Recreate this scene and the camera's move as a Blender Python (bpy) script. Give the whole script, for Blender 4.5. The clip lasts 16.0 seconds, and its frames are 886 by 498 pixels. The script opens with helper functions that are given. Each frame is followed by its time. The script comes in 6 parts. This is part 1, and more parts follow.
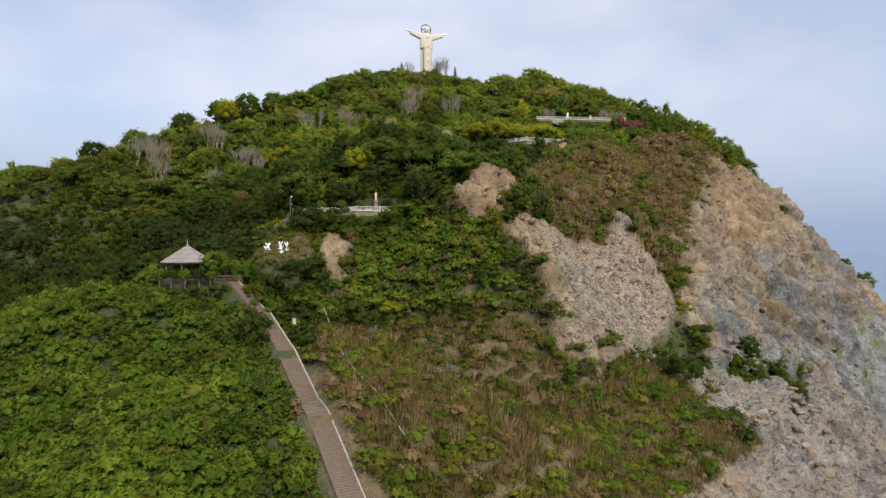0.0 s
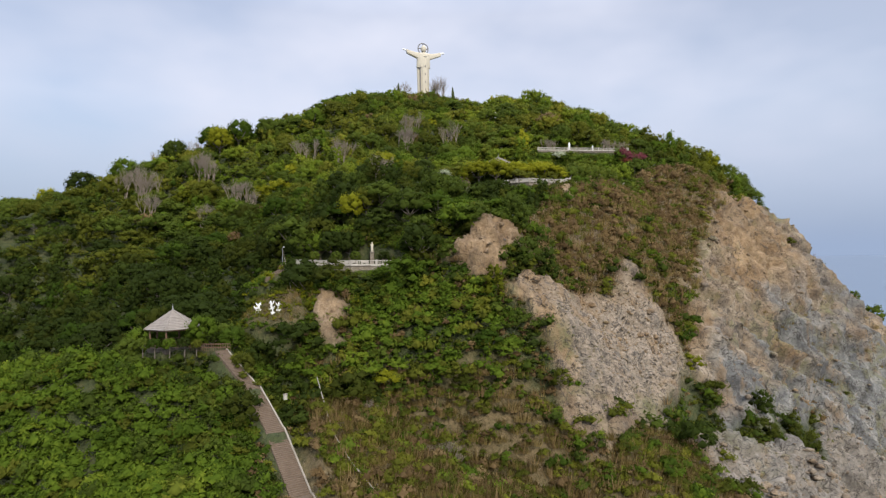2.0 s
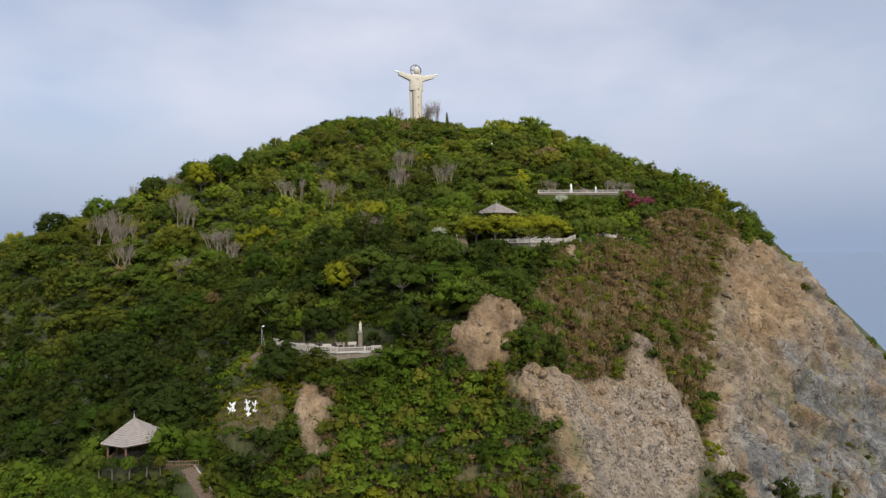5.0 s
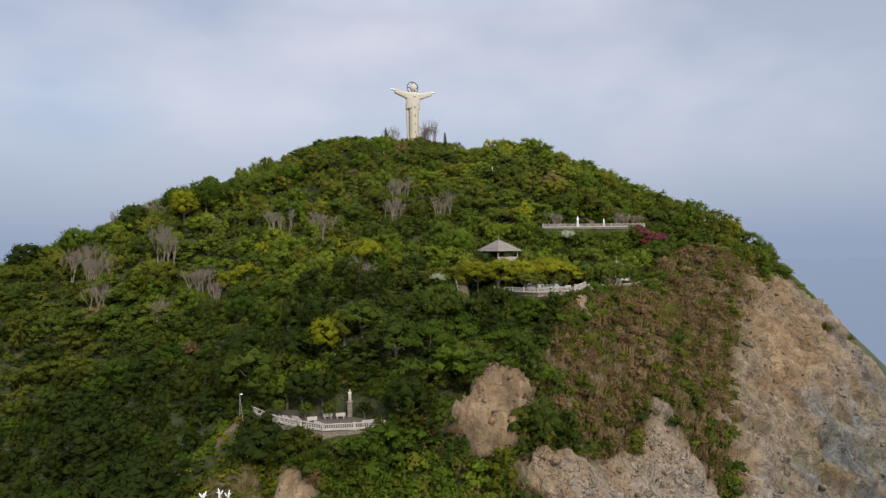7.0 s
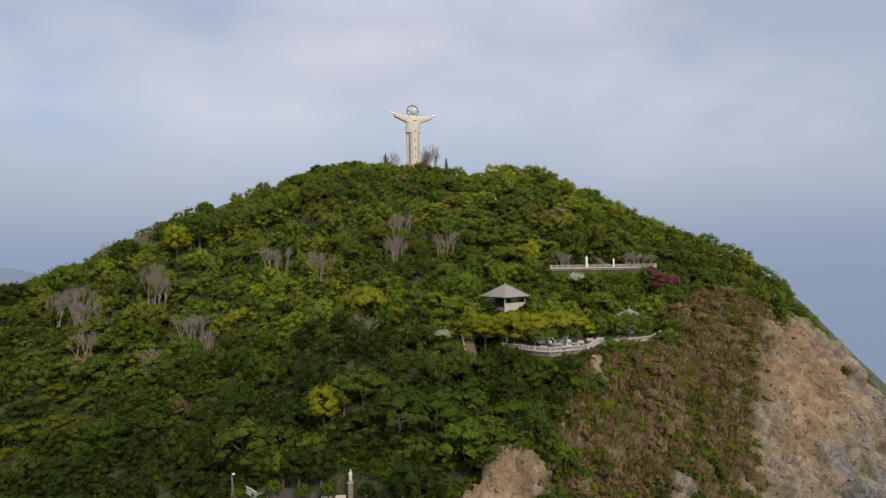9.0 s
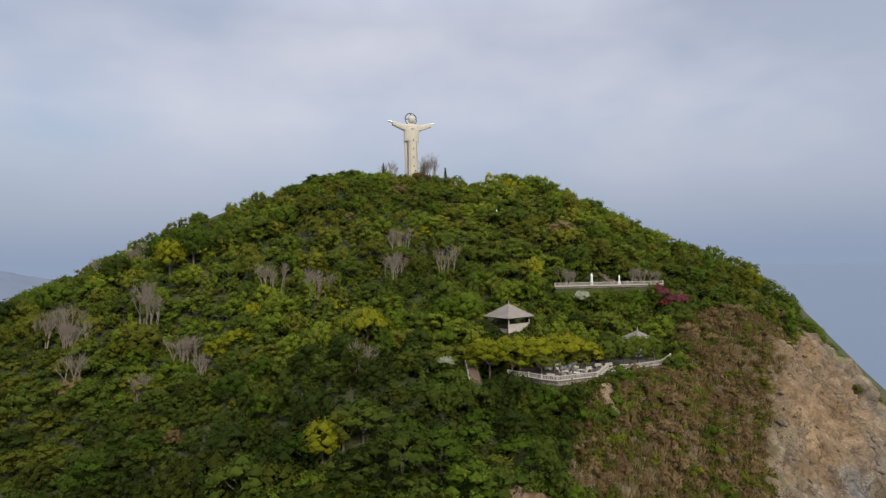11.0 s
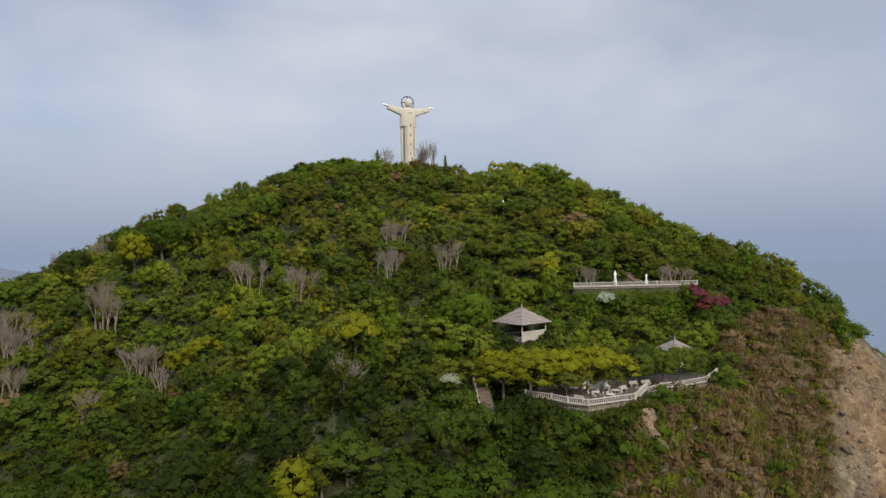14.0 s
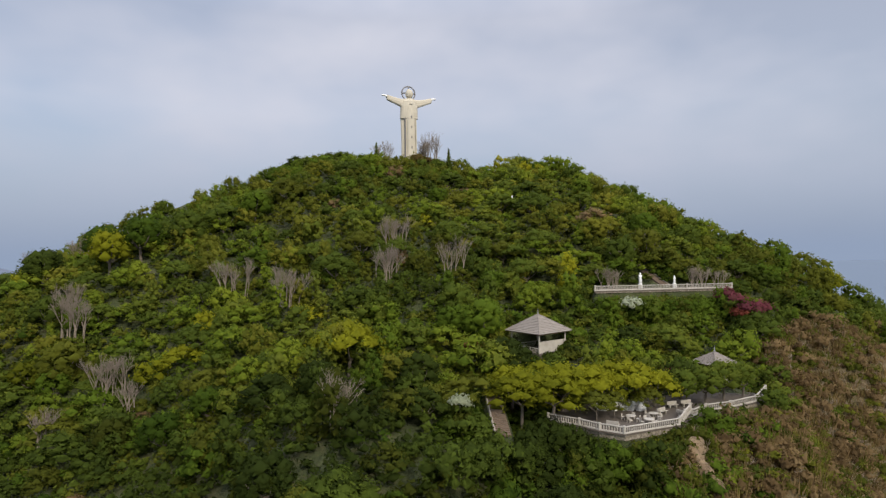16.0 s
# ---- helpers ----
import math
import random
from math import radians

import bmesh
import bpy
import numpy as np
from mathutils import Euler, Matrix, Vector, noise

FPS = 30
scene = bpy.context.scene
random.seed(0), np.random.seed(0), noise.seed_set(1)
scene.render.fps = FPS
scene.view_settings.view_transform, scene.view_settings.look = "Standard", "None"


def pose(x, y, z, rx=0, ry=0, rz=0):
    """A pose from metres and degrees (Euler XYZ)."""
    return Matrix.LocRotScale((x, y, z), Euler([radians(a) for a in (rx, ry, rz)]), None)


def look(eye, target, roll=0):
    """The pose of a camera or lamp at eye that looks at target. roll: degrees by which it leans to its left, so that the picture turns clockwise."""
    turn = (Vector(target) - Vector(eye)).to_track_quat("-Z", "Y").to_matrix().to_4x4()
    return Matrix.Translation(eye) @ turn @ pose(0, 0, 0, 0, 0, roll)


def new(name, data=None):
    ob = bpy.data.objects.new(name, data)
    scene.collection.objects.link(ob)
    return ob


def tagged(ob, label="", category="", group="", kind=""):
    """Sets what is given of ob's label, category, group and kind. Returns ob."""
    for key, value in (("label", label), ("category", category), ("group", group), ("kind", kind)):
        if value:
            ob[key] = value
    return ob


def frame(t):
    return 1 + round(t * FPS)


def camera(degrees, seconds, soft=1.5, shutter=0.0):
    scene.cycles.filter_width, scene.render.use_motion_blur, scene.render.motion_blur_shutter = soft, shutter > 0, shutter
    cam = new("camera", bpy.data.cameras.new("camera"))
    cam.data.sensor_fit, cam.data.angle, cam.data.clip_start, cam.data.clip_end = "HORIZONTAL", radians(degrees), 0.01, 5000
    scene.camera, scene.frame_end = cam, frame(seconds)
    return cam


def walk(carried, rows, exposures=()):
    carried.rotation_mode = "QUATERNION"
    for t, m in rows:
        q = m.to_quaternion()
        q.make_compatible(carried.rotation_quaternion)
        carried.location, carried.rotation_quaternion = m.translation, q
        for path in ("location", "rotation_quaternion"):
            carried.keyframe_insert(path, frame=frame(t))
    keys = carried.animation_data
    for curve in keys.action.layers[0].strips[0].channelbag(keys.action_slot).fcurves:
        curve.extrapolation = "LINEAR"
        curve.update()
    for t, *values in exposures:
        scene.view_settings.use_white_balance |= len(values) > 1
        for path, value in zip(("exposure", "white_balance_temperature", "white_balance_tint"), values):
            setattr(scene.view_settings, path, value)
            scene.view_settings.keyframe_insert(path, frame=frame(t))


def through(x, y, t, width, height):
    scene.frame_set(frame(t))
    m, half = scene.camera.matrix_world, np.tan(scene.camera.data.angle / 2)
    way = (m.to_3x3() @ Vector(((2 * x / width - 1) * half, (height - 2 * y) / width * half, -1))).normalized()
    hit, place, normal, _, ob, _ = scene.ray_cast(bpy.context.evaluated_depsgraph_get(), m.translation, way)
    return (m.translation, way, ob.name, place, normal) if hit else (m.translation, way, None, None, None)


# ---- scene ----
from collections import defaultdict

cam = camera(73.0, 16.0, soft=1.3)
PATH = [
    (0, (0.621, 1.445, 71.358), (0.615, 3.444, 71.349), -0.2),
    (0.5, (0.47, 3.232, 74.065), (0.466, 5.232, 74.06), -0.3),
    (1, (0.344, 4.744, 76.812), (0.342, 6.744, 76.808), -0.3),
    (1.5, (0.256, 6.032, 79.393), (0.257, 8.032, 79.39), -0.3),
    (2, (0.144, 7.376, 82.322), (0.148, 9.376, 82.319), -0.4),
    (2.5, (0.121, 8.608, 84.826), (0.127, 10.608, 84.822), -0.4),
    (3, (0.101, 10.036, 87.662), (0.11, 12.036, 87.656), -0.5),
    (3.5, (0.11, 11.58, 90.277), (0.122, 13.58, 90.268), -0.5),
    (4, (0.159, 13.552, 92.999), (0.174, 15.552, 92.987), -0.6),
    (6.5, (-0.013, 28.485, 105.785), (0.021, 30.485, 105.779), -0.6),
    (7, (-0.104, 31.11, 108.117), (-0.069, 33.11, 108.119), -0.6),
    (7.5, (-0.375, 33.427, 110.665), (-0.339, 35.427, 110.673), -0.6),
    (8, (-0.706, 35.255, 113.065), (-0.667, 37.254, 113.078), -0.6),
    (8.5, (-1.102, 36.96, 115.952), (-1.061, 38.96, 115.967), -0.6),
    (9, (-1.478, 38.342, 118.535), (-1.435, 40.342, 118.554), -0.7),
    (9.5, (-1.845, 39.379, 120.99), (-1.8, 41.379, 121.012), -0.7),
    (9.7, (-1.897, 39.639, 121.506), (-1.852, 41.638, 121.538), -0.8),
    (12, (-3.04, 49.183, 123.593), (-2.981, 51.182, 123.605), -0.8),
    (12.5, (-3.09, 52.852, 123.398), (-3.03, 54.851, 123.411), -0.8),
    (13, (-3.136, 56.267, 123.456), (-3.073, 58.266, 123.466), -0.8),
    (13.2, (-3.324, 58.505, 123.702), (-3.255, 60.504, 123.693), -0.6),
    (13.5, (-3.154, 61.287, 123.331), (-3.088, 63.286, 123.339), -0.8),
    (14, (-3.206, 65.218, 123.166), (-3.139, 67.217, 123.172), -0.8),
    (14.5, (-3.268, 70.897, 123.066), (-3.2, 72.896, 123.072), -0.8),
    (15, (-3.484, 76.133, 122.965), (-3.415, 78.132, 122.975), -0.8),
    (15.5, (-3.637, 78.61, 122.931), (-3.569, 80.609, 122.941), -0.8),
    (16, (-3.833, 80.069, 122.992), (-3.767, 82.068, 122.999), -0.8),
]
walk(cam, [(t, look(eye, target, roll)) for t, eye, target, roll in PATH], exposures=((0, 0.17, 6450, 10), (4, 0.05, 6480, 10), (8, -0.15, 6600, 10), (12, -0.2, 6650, 10), (16, -0.16, 6650, 10)))

# ---- world and sun ----
SUN_AZ, SUN_EL = -66.0, 37.0      # the sun's bearing from +x and its height, degrees
world = bpy.data.worlds.new("world")
scene.world = world
world.use_nodes = True
wn, wl = world.node_tree.nodes, world.node_tree.links
bg = wn["Background"]
sky = wn.new("ShaderNodeTexSky")
sky.sky_type, sky.sun_disc = "NISHITA", False
sky.sun_elevation, sky.sun_rotation = radians(SUN_EL), radians(90 - SUN_AZ)
sky.air_density, sky.dust_density, sky.ozone_density = 1.0, 2.0, 2.5
geo = wn.new("ShaderNodeTexCoord")
mapg = wn.new("ShaderNodeMapping")
mapg.inputs["Scale"].default_value = (1.0, 1.0, 2.0)
cloud = wn.new("ShaderNodeTexNoise")
cloud.inputs["Scale"].default_value, cloud.inputs["Detail"].default_value, cloud.inputs["Roughness"].default_value = 2.2, 4.0, 0.5
ramp = wn.new("ShaderNodeValToRGB")
ramp.color_ramp.elements[0].position, ramp.color_ramp.elements[1].position = 0.38, 0.68
ramp.color_ramp.elements[0].color, ramp.color_ramp.elements[1].color = (0.5, 0.5, 0.5, 1), (0.97, 0.97, 0.97, 1)
mix = wn.new("ShaderNodeMix")
mix.data_type = "RGBA"
mix.inputs["B"].default_value = (5.75, 5.95, 6.9, 1)     # thin, bright cloud
wl.new(geo.outputs["Generated"], mapg.inputs["Vector"])
wl.new(mapg.outputs["Vector"], cloud.inputs["Vector"])
wl.new(cloud.outputs["Fac"], ramp.inputs["Fac"])
wl.new(ramp.outputs["Color"], mix.inputs["Factor"])
wl.new(sky.outputs["Color"], mix.inputs["A"])
sepw = wn.new("ShaderNodeSeparateXYZ")
wl.new(geo.outputs["Generated"], sepw.inputs["Vector"])
low = wn.new("ShaderNodeMapRange")
low.inputs["From Min"].default_value, low.inputs["From Max"].default_value = 0.0, 0.22
low.inputs["To Min"].default_value, low.inputs["To Max"].default_value = 1.0, 0.0
wl.new(sepw.outputs["Z"], low.inputs["Value"])
murk = wn.new("ShaderNodeMix")
murk.data_type = "RGBA"
murk.inputs["B"].default_value = (2.5, 3.15, 4.45, 1)     # sea haze
wl.new(low.outputs["Result"], murk.inputs["Factor"])
high = wn.new("ShaderNodeMapRange")
high.inputs["From Min"].default_value, high.inputs["From Max"].default_value = 0.36, 0.95
high.inputs["To Min"].default_value, high.inputs["To Max"].default_value = 1.0, 2.9
wl.new(sepw.outputs["Z"], high.inputs["Value"])
overhead = wn.new("ShaderNodeVectorMath")     # thin overcast, brighter towards the zenith
overhead.operation = "SCALE"
wl.new(mix.outputs["Result"], overhead.inputs[0])
wl.new(high.outputs["Result"], overhead.inputs["Scale"])
wl.new(overhead.outputs["Vector"], murk.inputs["A"])
wl.new(murk.outputs["Result"], bg.inputs["Color"])
bg.inputs["Strength"].default_value = 0.127

sun = new("sun", bpy.data.lights.new("sun", "SUN"))
sun.data.energy, sun.data.angle, sun.data.color = 2.95, radians(10.0), (1.0, 0.93, 0.82)
az, el = radians(SUN_AZ), radians(SUN_EL)
sun.matrix_world = look((0, 0, 300), (-math.cos(az) * math.cos(el), -math.sin(az) * math.cos(el), 300 - math.sin(el)))

# ---- materials ----


def material(name, rough=0.8, metal=0.0):
    m = bpy.data.materials.new(name)
    m.use_nodes = True
    b = m.node_tree.nodes["Principled BSDF"]
    b.inputs["Roughness"].default_value, b.inputs["Metallic"].default_value = rough, metal
    return m, m.node_tree.nodes, m.node_tree.links, b


def colours(nodes, stops):
    r = nodes.new("ShaderNodeValToRGB")
    e = r.color_ramp.elements
    e[0].position, e[0].color = stops[0][0], (*stops[0][1], 1)
    e[1].position, e[1].color = stops[-1][0], (*stops[-1][1], 1)
    for p, c in stops[1:-1]:
        e.new(p).color = (*c, 1)
    return r


def tex_noise(nodes, links, scale, detail=4.0, rough=0.55, vector=None, distortion=0.0):
    n = nodes.new("ShaderNodeTexNoise")
    n.inputs["Scale"].default_value, n.inputs["Detail"].default_value = scale, detail
    n.inputs["Roughness"].default_value, n.inputs["Distortion"].default_value = rough, distortion
    if vector is None:
        vector = nodes.new("ShaderNodeNewGeometry").outputs["Position"]
    links.new(vector, n.inputs["Vector"])
    return n


def blend(nodes, links, fac, a, b, mode="MIX"):
    x = nodes.new("ShaderNodeMix")
    x.data_type, x.blend_type = "RGBA", mode
    for key, v in (("Factor", fac), ("A", a), ("B", b)):
        if isinstance(v, (int, float)):
            x.inputs[key].default_value = v
        elif isinstance(v, tuple):
            x.inputs[key].default_value = (*v, 1)
        else:
            links.new(v, x.inputs[key])
    return x.outputs["Result"]


def bumped(nodes, links, b, height, strength, distance):
    n = nodes.new("ShaderNodeBump")
    n.inputs["Strength"].default_value, n.inputs["Distance"].default_value = strength, distance
    links.new(height, n.inputs["Height"])
    links.new(n.outputs["Normal"], b.inputs["Normal"])


def leaf_material(name, dark, mid, light, through=0.46):
    """Foliage: tone by tree (the mesh's 'tone'), by stretch of ground and by single leaf."""
    m, nodes, links, b = material(name, 0.8)
    at = nodes.new("ShaderNodeAttribute")
    at.attribute_name = "tone"
    g = nodes.new("ShaderNodeNewGeometry")
    n = tex_noise(nodes, links, 0.05, 2.0)
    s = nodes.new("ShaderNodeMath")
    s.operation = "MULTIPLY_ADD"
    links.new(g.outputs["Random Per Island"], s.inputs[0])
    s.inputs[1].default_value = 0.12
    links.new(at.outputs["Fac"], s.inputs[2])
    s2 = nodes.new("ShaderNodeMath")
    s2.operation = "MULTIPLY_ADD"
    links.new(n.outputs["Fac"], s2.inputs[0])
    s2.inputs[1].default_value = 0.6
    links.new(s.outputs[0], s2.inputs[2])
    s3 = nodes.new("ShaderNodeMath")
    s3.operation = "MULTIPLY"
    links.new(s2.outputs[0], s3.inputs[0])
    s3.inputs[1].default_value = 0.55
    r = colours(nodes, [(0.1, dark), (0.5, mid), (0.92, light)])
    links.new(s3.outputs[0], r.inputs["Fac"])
    links.new(r.outputs["Color"], b.inputs["Base Color"])
    b.inputs["Specular IOR Level"].default_value = 0.05
    t = nodes.new("ShaderNodeBsdfTranslucent")
    links.new(r.outputs["Color"], t.inputs["Color"])
    x = nodes.new("ShaderNodeMixShader")
    x.inputs["Fac"].default_value = through
    links.new(b.outputs["BSDF"], x.inputs[1])
    links.new(t.outputs["BSDF"], x.inputs[2])
    links.new(x.outputs["Shader"], nodes["Material Output"].inputs["Surface"])
    return m


def plain_material(name, c1, c2, scale, rough=0.8, bump=0.0, distance=0.02):
    """A surface of two tones, blotched at two scales."""
    m, nodes, links, b = material(name, rough)
    big, fine = tex_noise(nodes, links, scale), tex_noise(nodes, links, scale * 7, 6.0, 0.65)
    f = blend(nodes, links, 0.45, big.outputs["Color"], fine.outputs["Color"])
    r = colours(nodes, [(0.3, c1), (0.7, c2)])
    links.new(f, r.inputs["Fac"])
    links.new(r.outputs["Color"], b.inputs["Base Color"])
    if bump:
        bumped(nodes, links, b, fine.outputs["Fac"], bump, distance)
    return m


LEAF = {
    "forest": leaf_material("foliage_forest", (0.032, 0.047, 0.008), (0.085, 0.118, 0.016), (0.207, 0.220, 0.027)),
    "bright": leaf_material("foliage_bright", (0.038, 0.066, 0.007), (0.098, 0.148, 0.014), (0.228, 0.265, 0.025)),
    "yellow": leaf_material("foliage_yellow", (0.090, 0.101, 0.007), (0.196, 0.204, 0.012), (0.344, 0.330, 0.020)),
    "brown": leaf_material("foliage_brown", (0.105, 0.068, 0.03), (0.2, 0.135, 0.062), (0.31, 0.225, 0.11)),
    "olive": leaf_material("foliage_olive", (0.048, 0.058, 0.008), (0.114, 0.125, 0.015), (0.228, 0.220, 0.027)),
    "straw": leaf_material("dry_grass", (0.097, 0.071, 0.022), (0.193, 0.144, 0.050), (0.294, 0.223, 0.088)),
    "pink": leaf_material("bracts_pink", (0.05, 0.045, 0.025), (0.16, 0.045, 0.055), (0.26, 0.075, 0.095)),
    "red": leaf_material("bracts_red", (0.1, 0.04, 0.02), (0.2, 0.055, 0.035), (0.28, 0.09, 0.06)),
    "white": leaf_material("blossom_white", (0.1, 0.12, 0.04), (0.34, 0.37, 0.24), (0.68, 0.7, 0.58)),
}
BARK = plain_material("bark", (0.09, 0.07, 0.05), (0.19, 0.16, 0.125), 2.0, 0.9, 0.4)
DRY_WOOD = plain_material("dry_brown_twigs", (0.2, 0.15, 0.1), (0.38, 0.3, 0.215), 0.6, 0.9)
GREY_WOOD = plain_material("bare_grey_wood", (0.16, 0.125, 0.09), (0.31, 0.26, 0.2), 2.0, 0.9)
WHITE = plain_material("white_painted_concrete", (0.27, 0.245, 0.2), (0.52, 0.48, 0.41), 0.9, 0.7, 0.15)
CREAM = plain_material("pale_statue_concrete", (0.44, 0.395, 0.3), (0.57, 0.52, 0.405), 0.25, 0.75, 0.1)
HALO = plain_material("dark_weathered_bronze", (0.1, 0.095, 0.09), (0.19, 0.18, 0.17), 1.0, 0.5)
MARBLE = plain_material("white_statue_paint", (0.66, 0.66, 0.62), (0.82, 0.82, 0.79), 1.5, 0.55)
SHINGLE = plain_material("weathered_roof_shingle", (0.17, 0.145, 0.12), (0.31, 0.275, 0.235), 1.6, 0.85, 0.4)
TIMBER = plain_material("brown_timber", (0.1, 0.055, 0.03), (0.19, 0.11, 0.065), 3.0, 0.75)
PAVING = plain_material("terrace_paving", (0.06, 0.048, 0.036), (0.12, 0.098, 0.076), 1.2, 0.9, 0.3)
STEP = plain_material("brown_brick_steps", (0.085, 0.06, 0.04), (0.17, 0.122, 0.082), 1.5, 0.9, 0.3)
KERB = plain_material("weathered_concrete_kerb", (0.2, 0.175, 0.14), (0.34, 0.3, 0.245), 1.1, 0.85, 0.3)


def rubble_wall_material():
    m, nodes, links, b = material("rough_stone_wall", 0.95)
    cell, gap = nodes.new("ShaderNodeTexVoronoi"), nodes.new("ShaderNodeTexVoronoi")
    gap.feature = "DISTANCE_TO_EDGE"
    geo = nodes.new("ShaderNodeNewGeometry")
    fine = tex_noise(nodes, links, 5.0, 6.0, 0.65)
    for v in (cell, gap):
        v.inputs["Scale"].default_value = 2.3
        links.new(geo.outputs["Position"], v.inputs["Vector"])
    r = colours(nodes, [(0.1, (0.13, 0.105, 0.075)), (0.5, (0.22, 0.185, 0.135)), (0.9, (0.34, 0.3, 0.235))])
    links.new(blend(nodes, links, 0.4, cell.outputs["Color"], fine.outputs["Color"]), r.inputs["Fac"])
    lim = nodes.new("ShaderNodeMath")
    lim.operation = "LESS_THAN"
    links.new(gap.outputs["Distance"], lim.inputs[0])
    lim.inputs[1].default_value = 0.05
    links.new(blend(nodes, links, lim.outputs[0], r.outputs["Color"], (0.1, 0.088, 0.068)), b.inputs["Base Color"])
    bumped(nodes, links, b, blend(nodes, links, 0.3, gap.outputs["Distance"], fine.outputs["Fac"]), 0.8, 0.15)
    return m


RUBBLE_WALL = rubble_wall_material()
METAL = plain_material("grey_metal", (0.2, 0.2, 0.2), (0.32, 0.32, 0.31), 2.0, 0.5)

# ---- the shape of the hill ----
XN = np.array([-165, -120, -80, -45, -15, 15, 45, 78, 110, 160.0])
YN = np.array([55, 85, 99, 112, 130, 158, 195, 240, 285, 335.0])
# heights of the leaf cover, a row for each station inland from the point
CROWNS = np.array([
    [-10, 8, 22, 36, 33, 14, -8, -35, -60, -90],
    [15, 27, 35, 49, 51, 45, 20, -4, -30, -73],
    [17, 33, 48, 56, 57, 46, 33, 12, -16, -66],
    [22, 40, 59, 68, 61, 63, 42, 27, -7, -59],
    [35, 43, 66, 73, 81, 87, 56, 34, -4, -44],
    [61, 60, 77, 86, 102, 97, 95, 54, 4, -11],
    [92, 95, 94, 104, 110, 110, 109, 103, 75, 32],
    [96, 113, 125, 126, 134, 130, 135, 127, 113, 57],
    [108, 124, 136, 152, 153, 149, 151, 134, 111, 95],
    [117, 143, 156, 163, 162, 160, 159, 141, 127, 117.0]])


# single land forms on it: centre, rise and reach
FORMS = [(0, 114, 5.5, 13, 6),          # the green knob
         (8, 104, -5.5, 15, 5),         # bowl below it
         (42, 106, 3.2, 13, 7),         # shoulder of dry scrub
         (30, 129.5, -3.5, 9, 7),       # hollow of the rubble slab
         (56, 147, -4.5, 4.5, 10),      # gully between the slab and the cliff
         (101, 197, -4.0, 8, 8),        # bay in the cliff
         (107, 157, 24.0, 14, 10)]      # shelf at the cliff's foot


def spline_weights(nodes, x):
    n = len(nodes)
    xc = np.clip(x, nodes[0], nodes[-1])
    i = np.clip(np.searchsorted(nodes, xc, "right") - 1, 0, n - 2)
    h = nodes[i + 1] - nodes[i]
    u = (xc - nodes[i]) / h
    w, k, slope = np.zeros((len(x), n)), np.arange(len(x)), np.zeros((n, n))
    for a in range(n):
        lo, hi = max(a - 1, 0), min(a + 1, n - 1)
        slope[a, hi] += 1 / (nodes[hi] - nodes[lo])
        slope[a, lo] -= 1 / (nodes[hi] - nodes[lo])
    w[k, i] += 2 * u ** 3 - 3 * u ** 2 + 1
    w[k, i + 1] += -2 * u ** 3 + 3 * u ** 2
    return w + ((u ** 3 - 2 * u ** 2 + u) * h)[:, None] * slope[i] + ((u ** 3 - u ** 2) * h)[:, None] * slope[i + 1]


def crowns(x, y):
    """Height of the leaf cover over the plan."""
    x, y = np.broadcast_arrays(np.asarray(x, float), np.asarray(y, float))
    shape = x.shape
    x, y = x.ravel(), y.ravel()
    z = np.einsum("ka,ab,kb->k", spline_weights(YN, y), CROWNS, spline_weights(XN, x))
    z -= 0.55 * np.maximum(XN[0] - x, 0) + 1.0 * np.maximum(x - XN[-1], 0)
    for fx, fy, rise, rx, ry in FORMS:
        z += rise * np.exp(-(((x - fx) / rx) ** 2 + ((y - fy) / ry) ** 2))
    z -= 0.75 * np.maximum(YN[0] - y, 0) + 0.5 * np.maximum(y - YN[-1], 0)
    return z.reshape(shape)


def lattice(ix, iy, seed):
    v = np.sin(ix * 127.1 + iy * 311.7 + seed * 74.7) * 43758.5453
    return v - np.floor(v)


def value_noise(x, y, seed=0):
    ix, iy = np.floor(x), np.floor(y)
    u, v = x - ix, y - iy
    u, v = u * u * (3 - 2 * u), v * v * (3 - 2 * v)
    a, b = lattice(ix, iy, seed), lattice(ix + 1, iy, seed)
    c, d = lattice(ix, iy + 1, seed), lattice(ix + 1, iy + 1, seed)
    return a + (b - a) * u + (c - a) * v + (a - b - c + d) * u * v


def fractal(x, y, seed=0, octaves=4, gain=0.5):
    s, amp, total = 0.0, 1.0, 0.0
    for o in range(octaves):
        s = s + amp * value_noise(x * 2 ** o, y * 2 ** o, seed + o)
        total += amp
        amp *= gain
    return s / total


def inside(x, y, corners):
    """Signed depth, in metres, inside a polygon of the plan (minus: outside)."""
    p = np.array(corners, float)
    q = np.roll(p, -1, 0)
    hit, dist = np.zeros(x.shape, bool), np.full(x.shape, 1e9)
    for (x0, y0), (x1, y1) in zip(p, q):
        cross = ((y0 > y) != (y1 > y)) & (x < (x1 - x0) * (y - y0) / (y1 - y0 + 1e-9) + x0)
        hit ^= cross
        t = np.clip(((x - x0) * (x1 - x0) + (y - y0) * (y1 - y0)) / ((x1 - x0) ** 2 + (y1 - y0) ** 2), 0, 1)
        dist = np.minimum(dist, np.hypot(x - x0 - t * (x1 - x0), y - y0 - t * (y1 - y0)))
    return np.where(hit, dist, -dist)


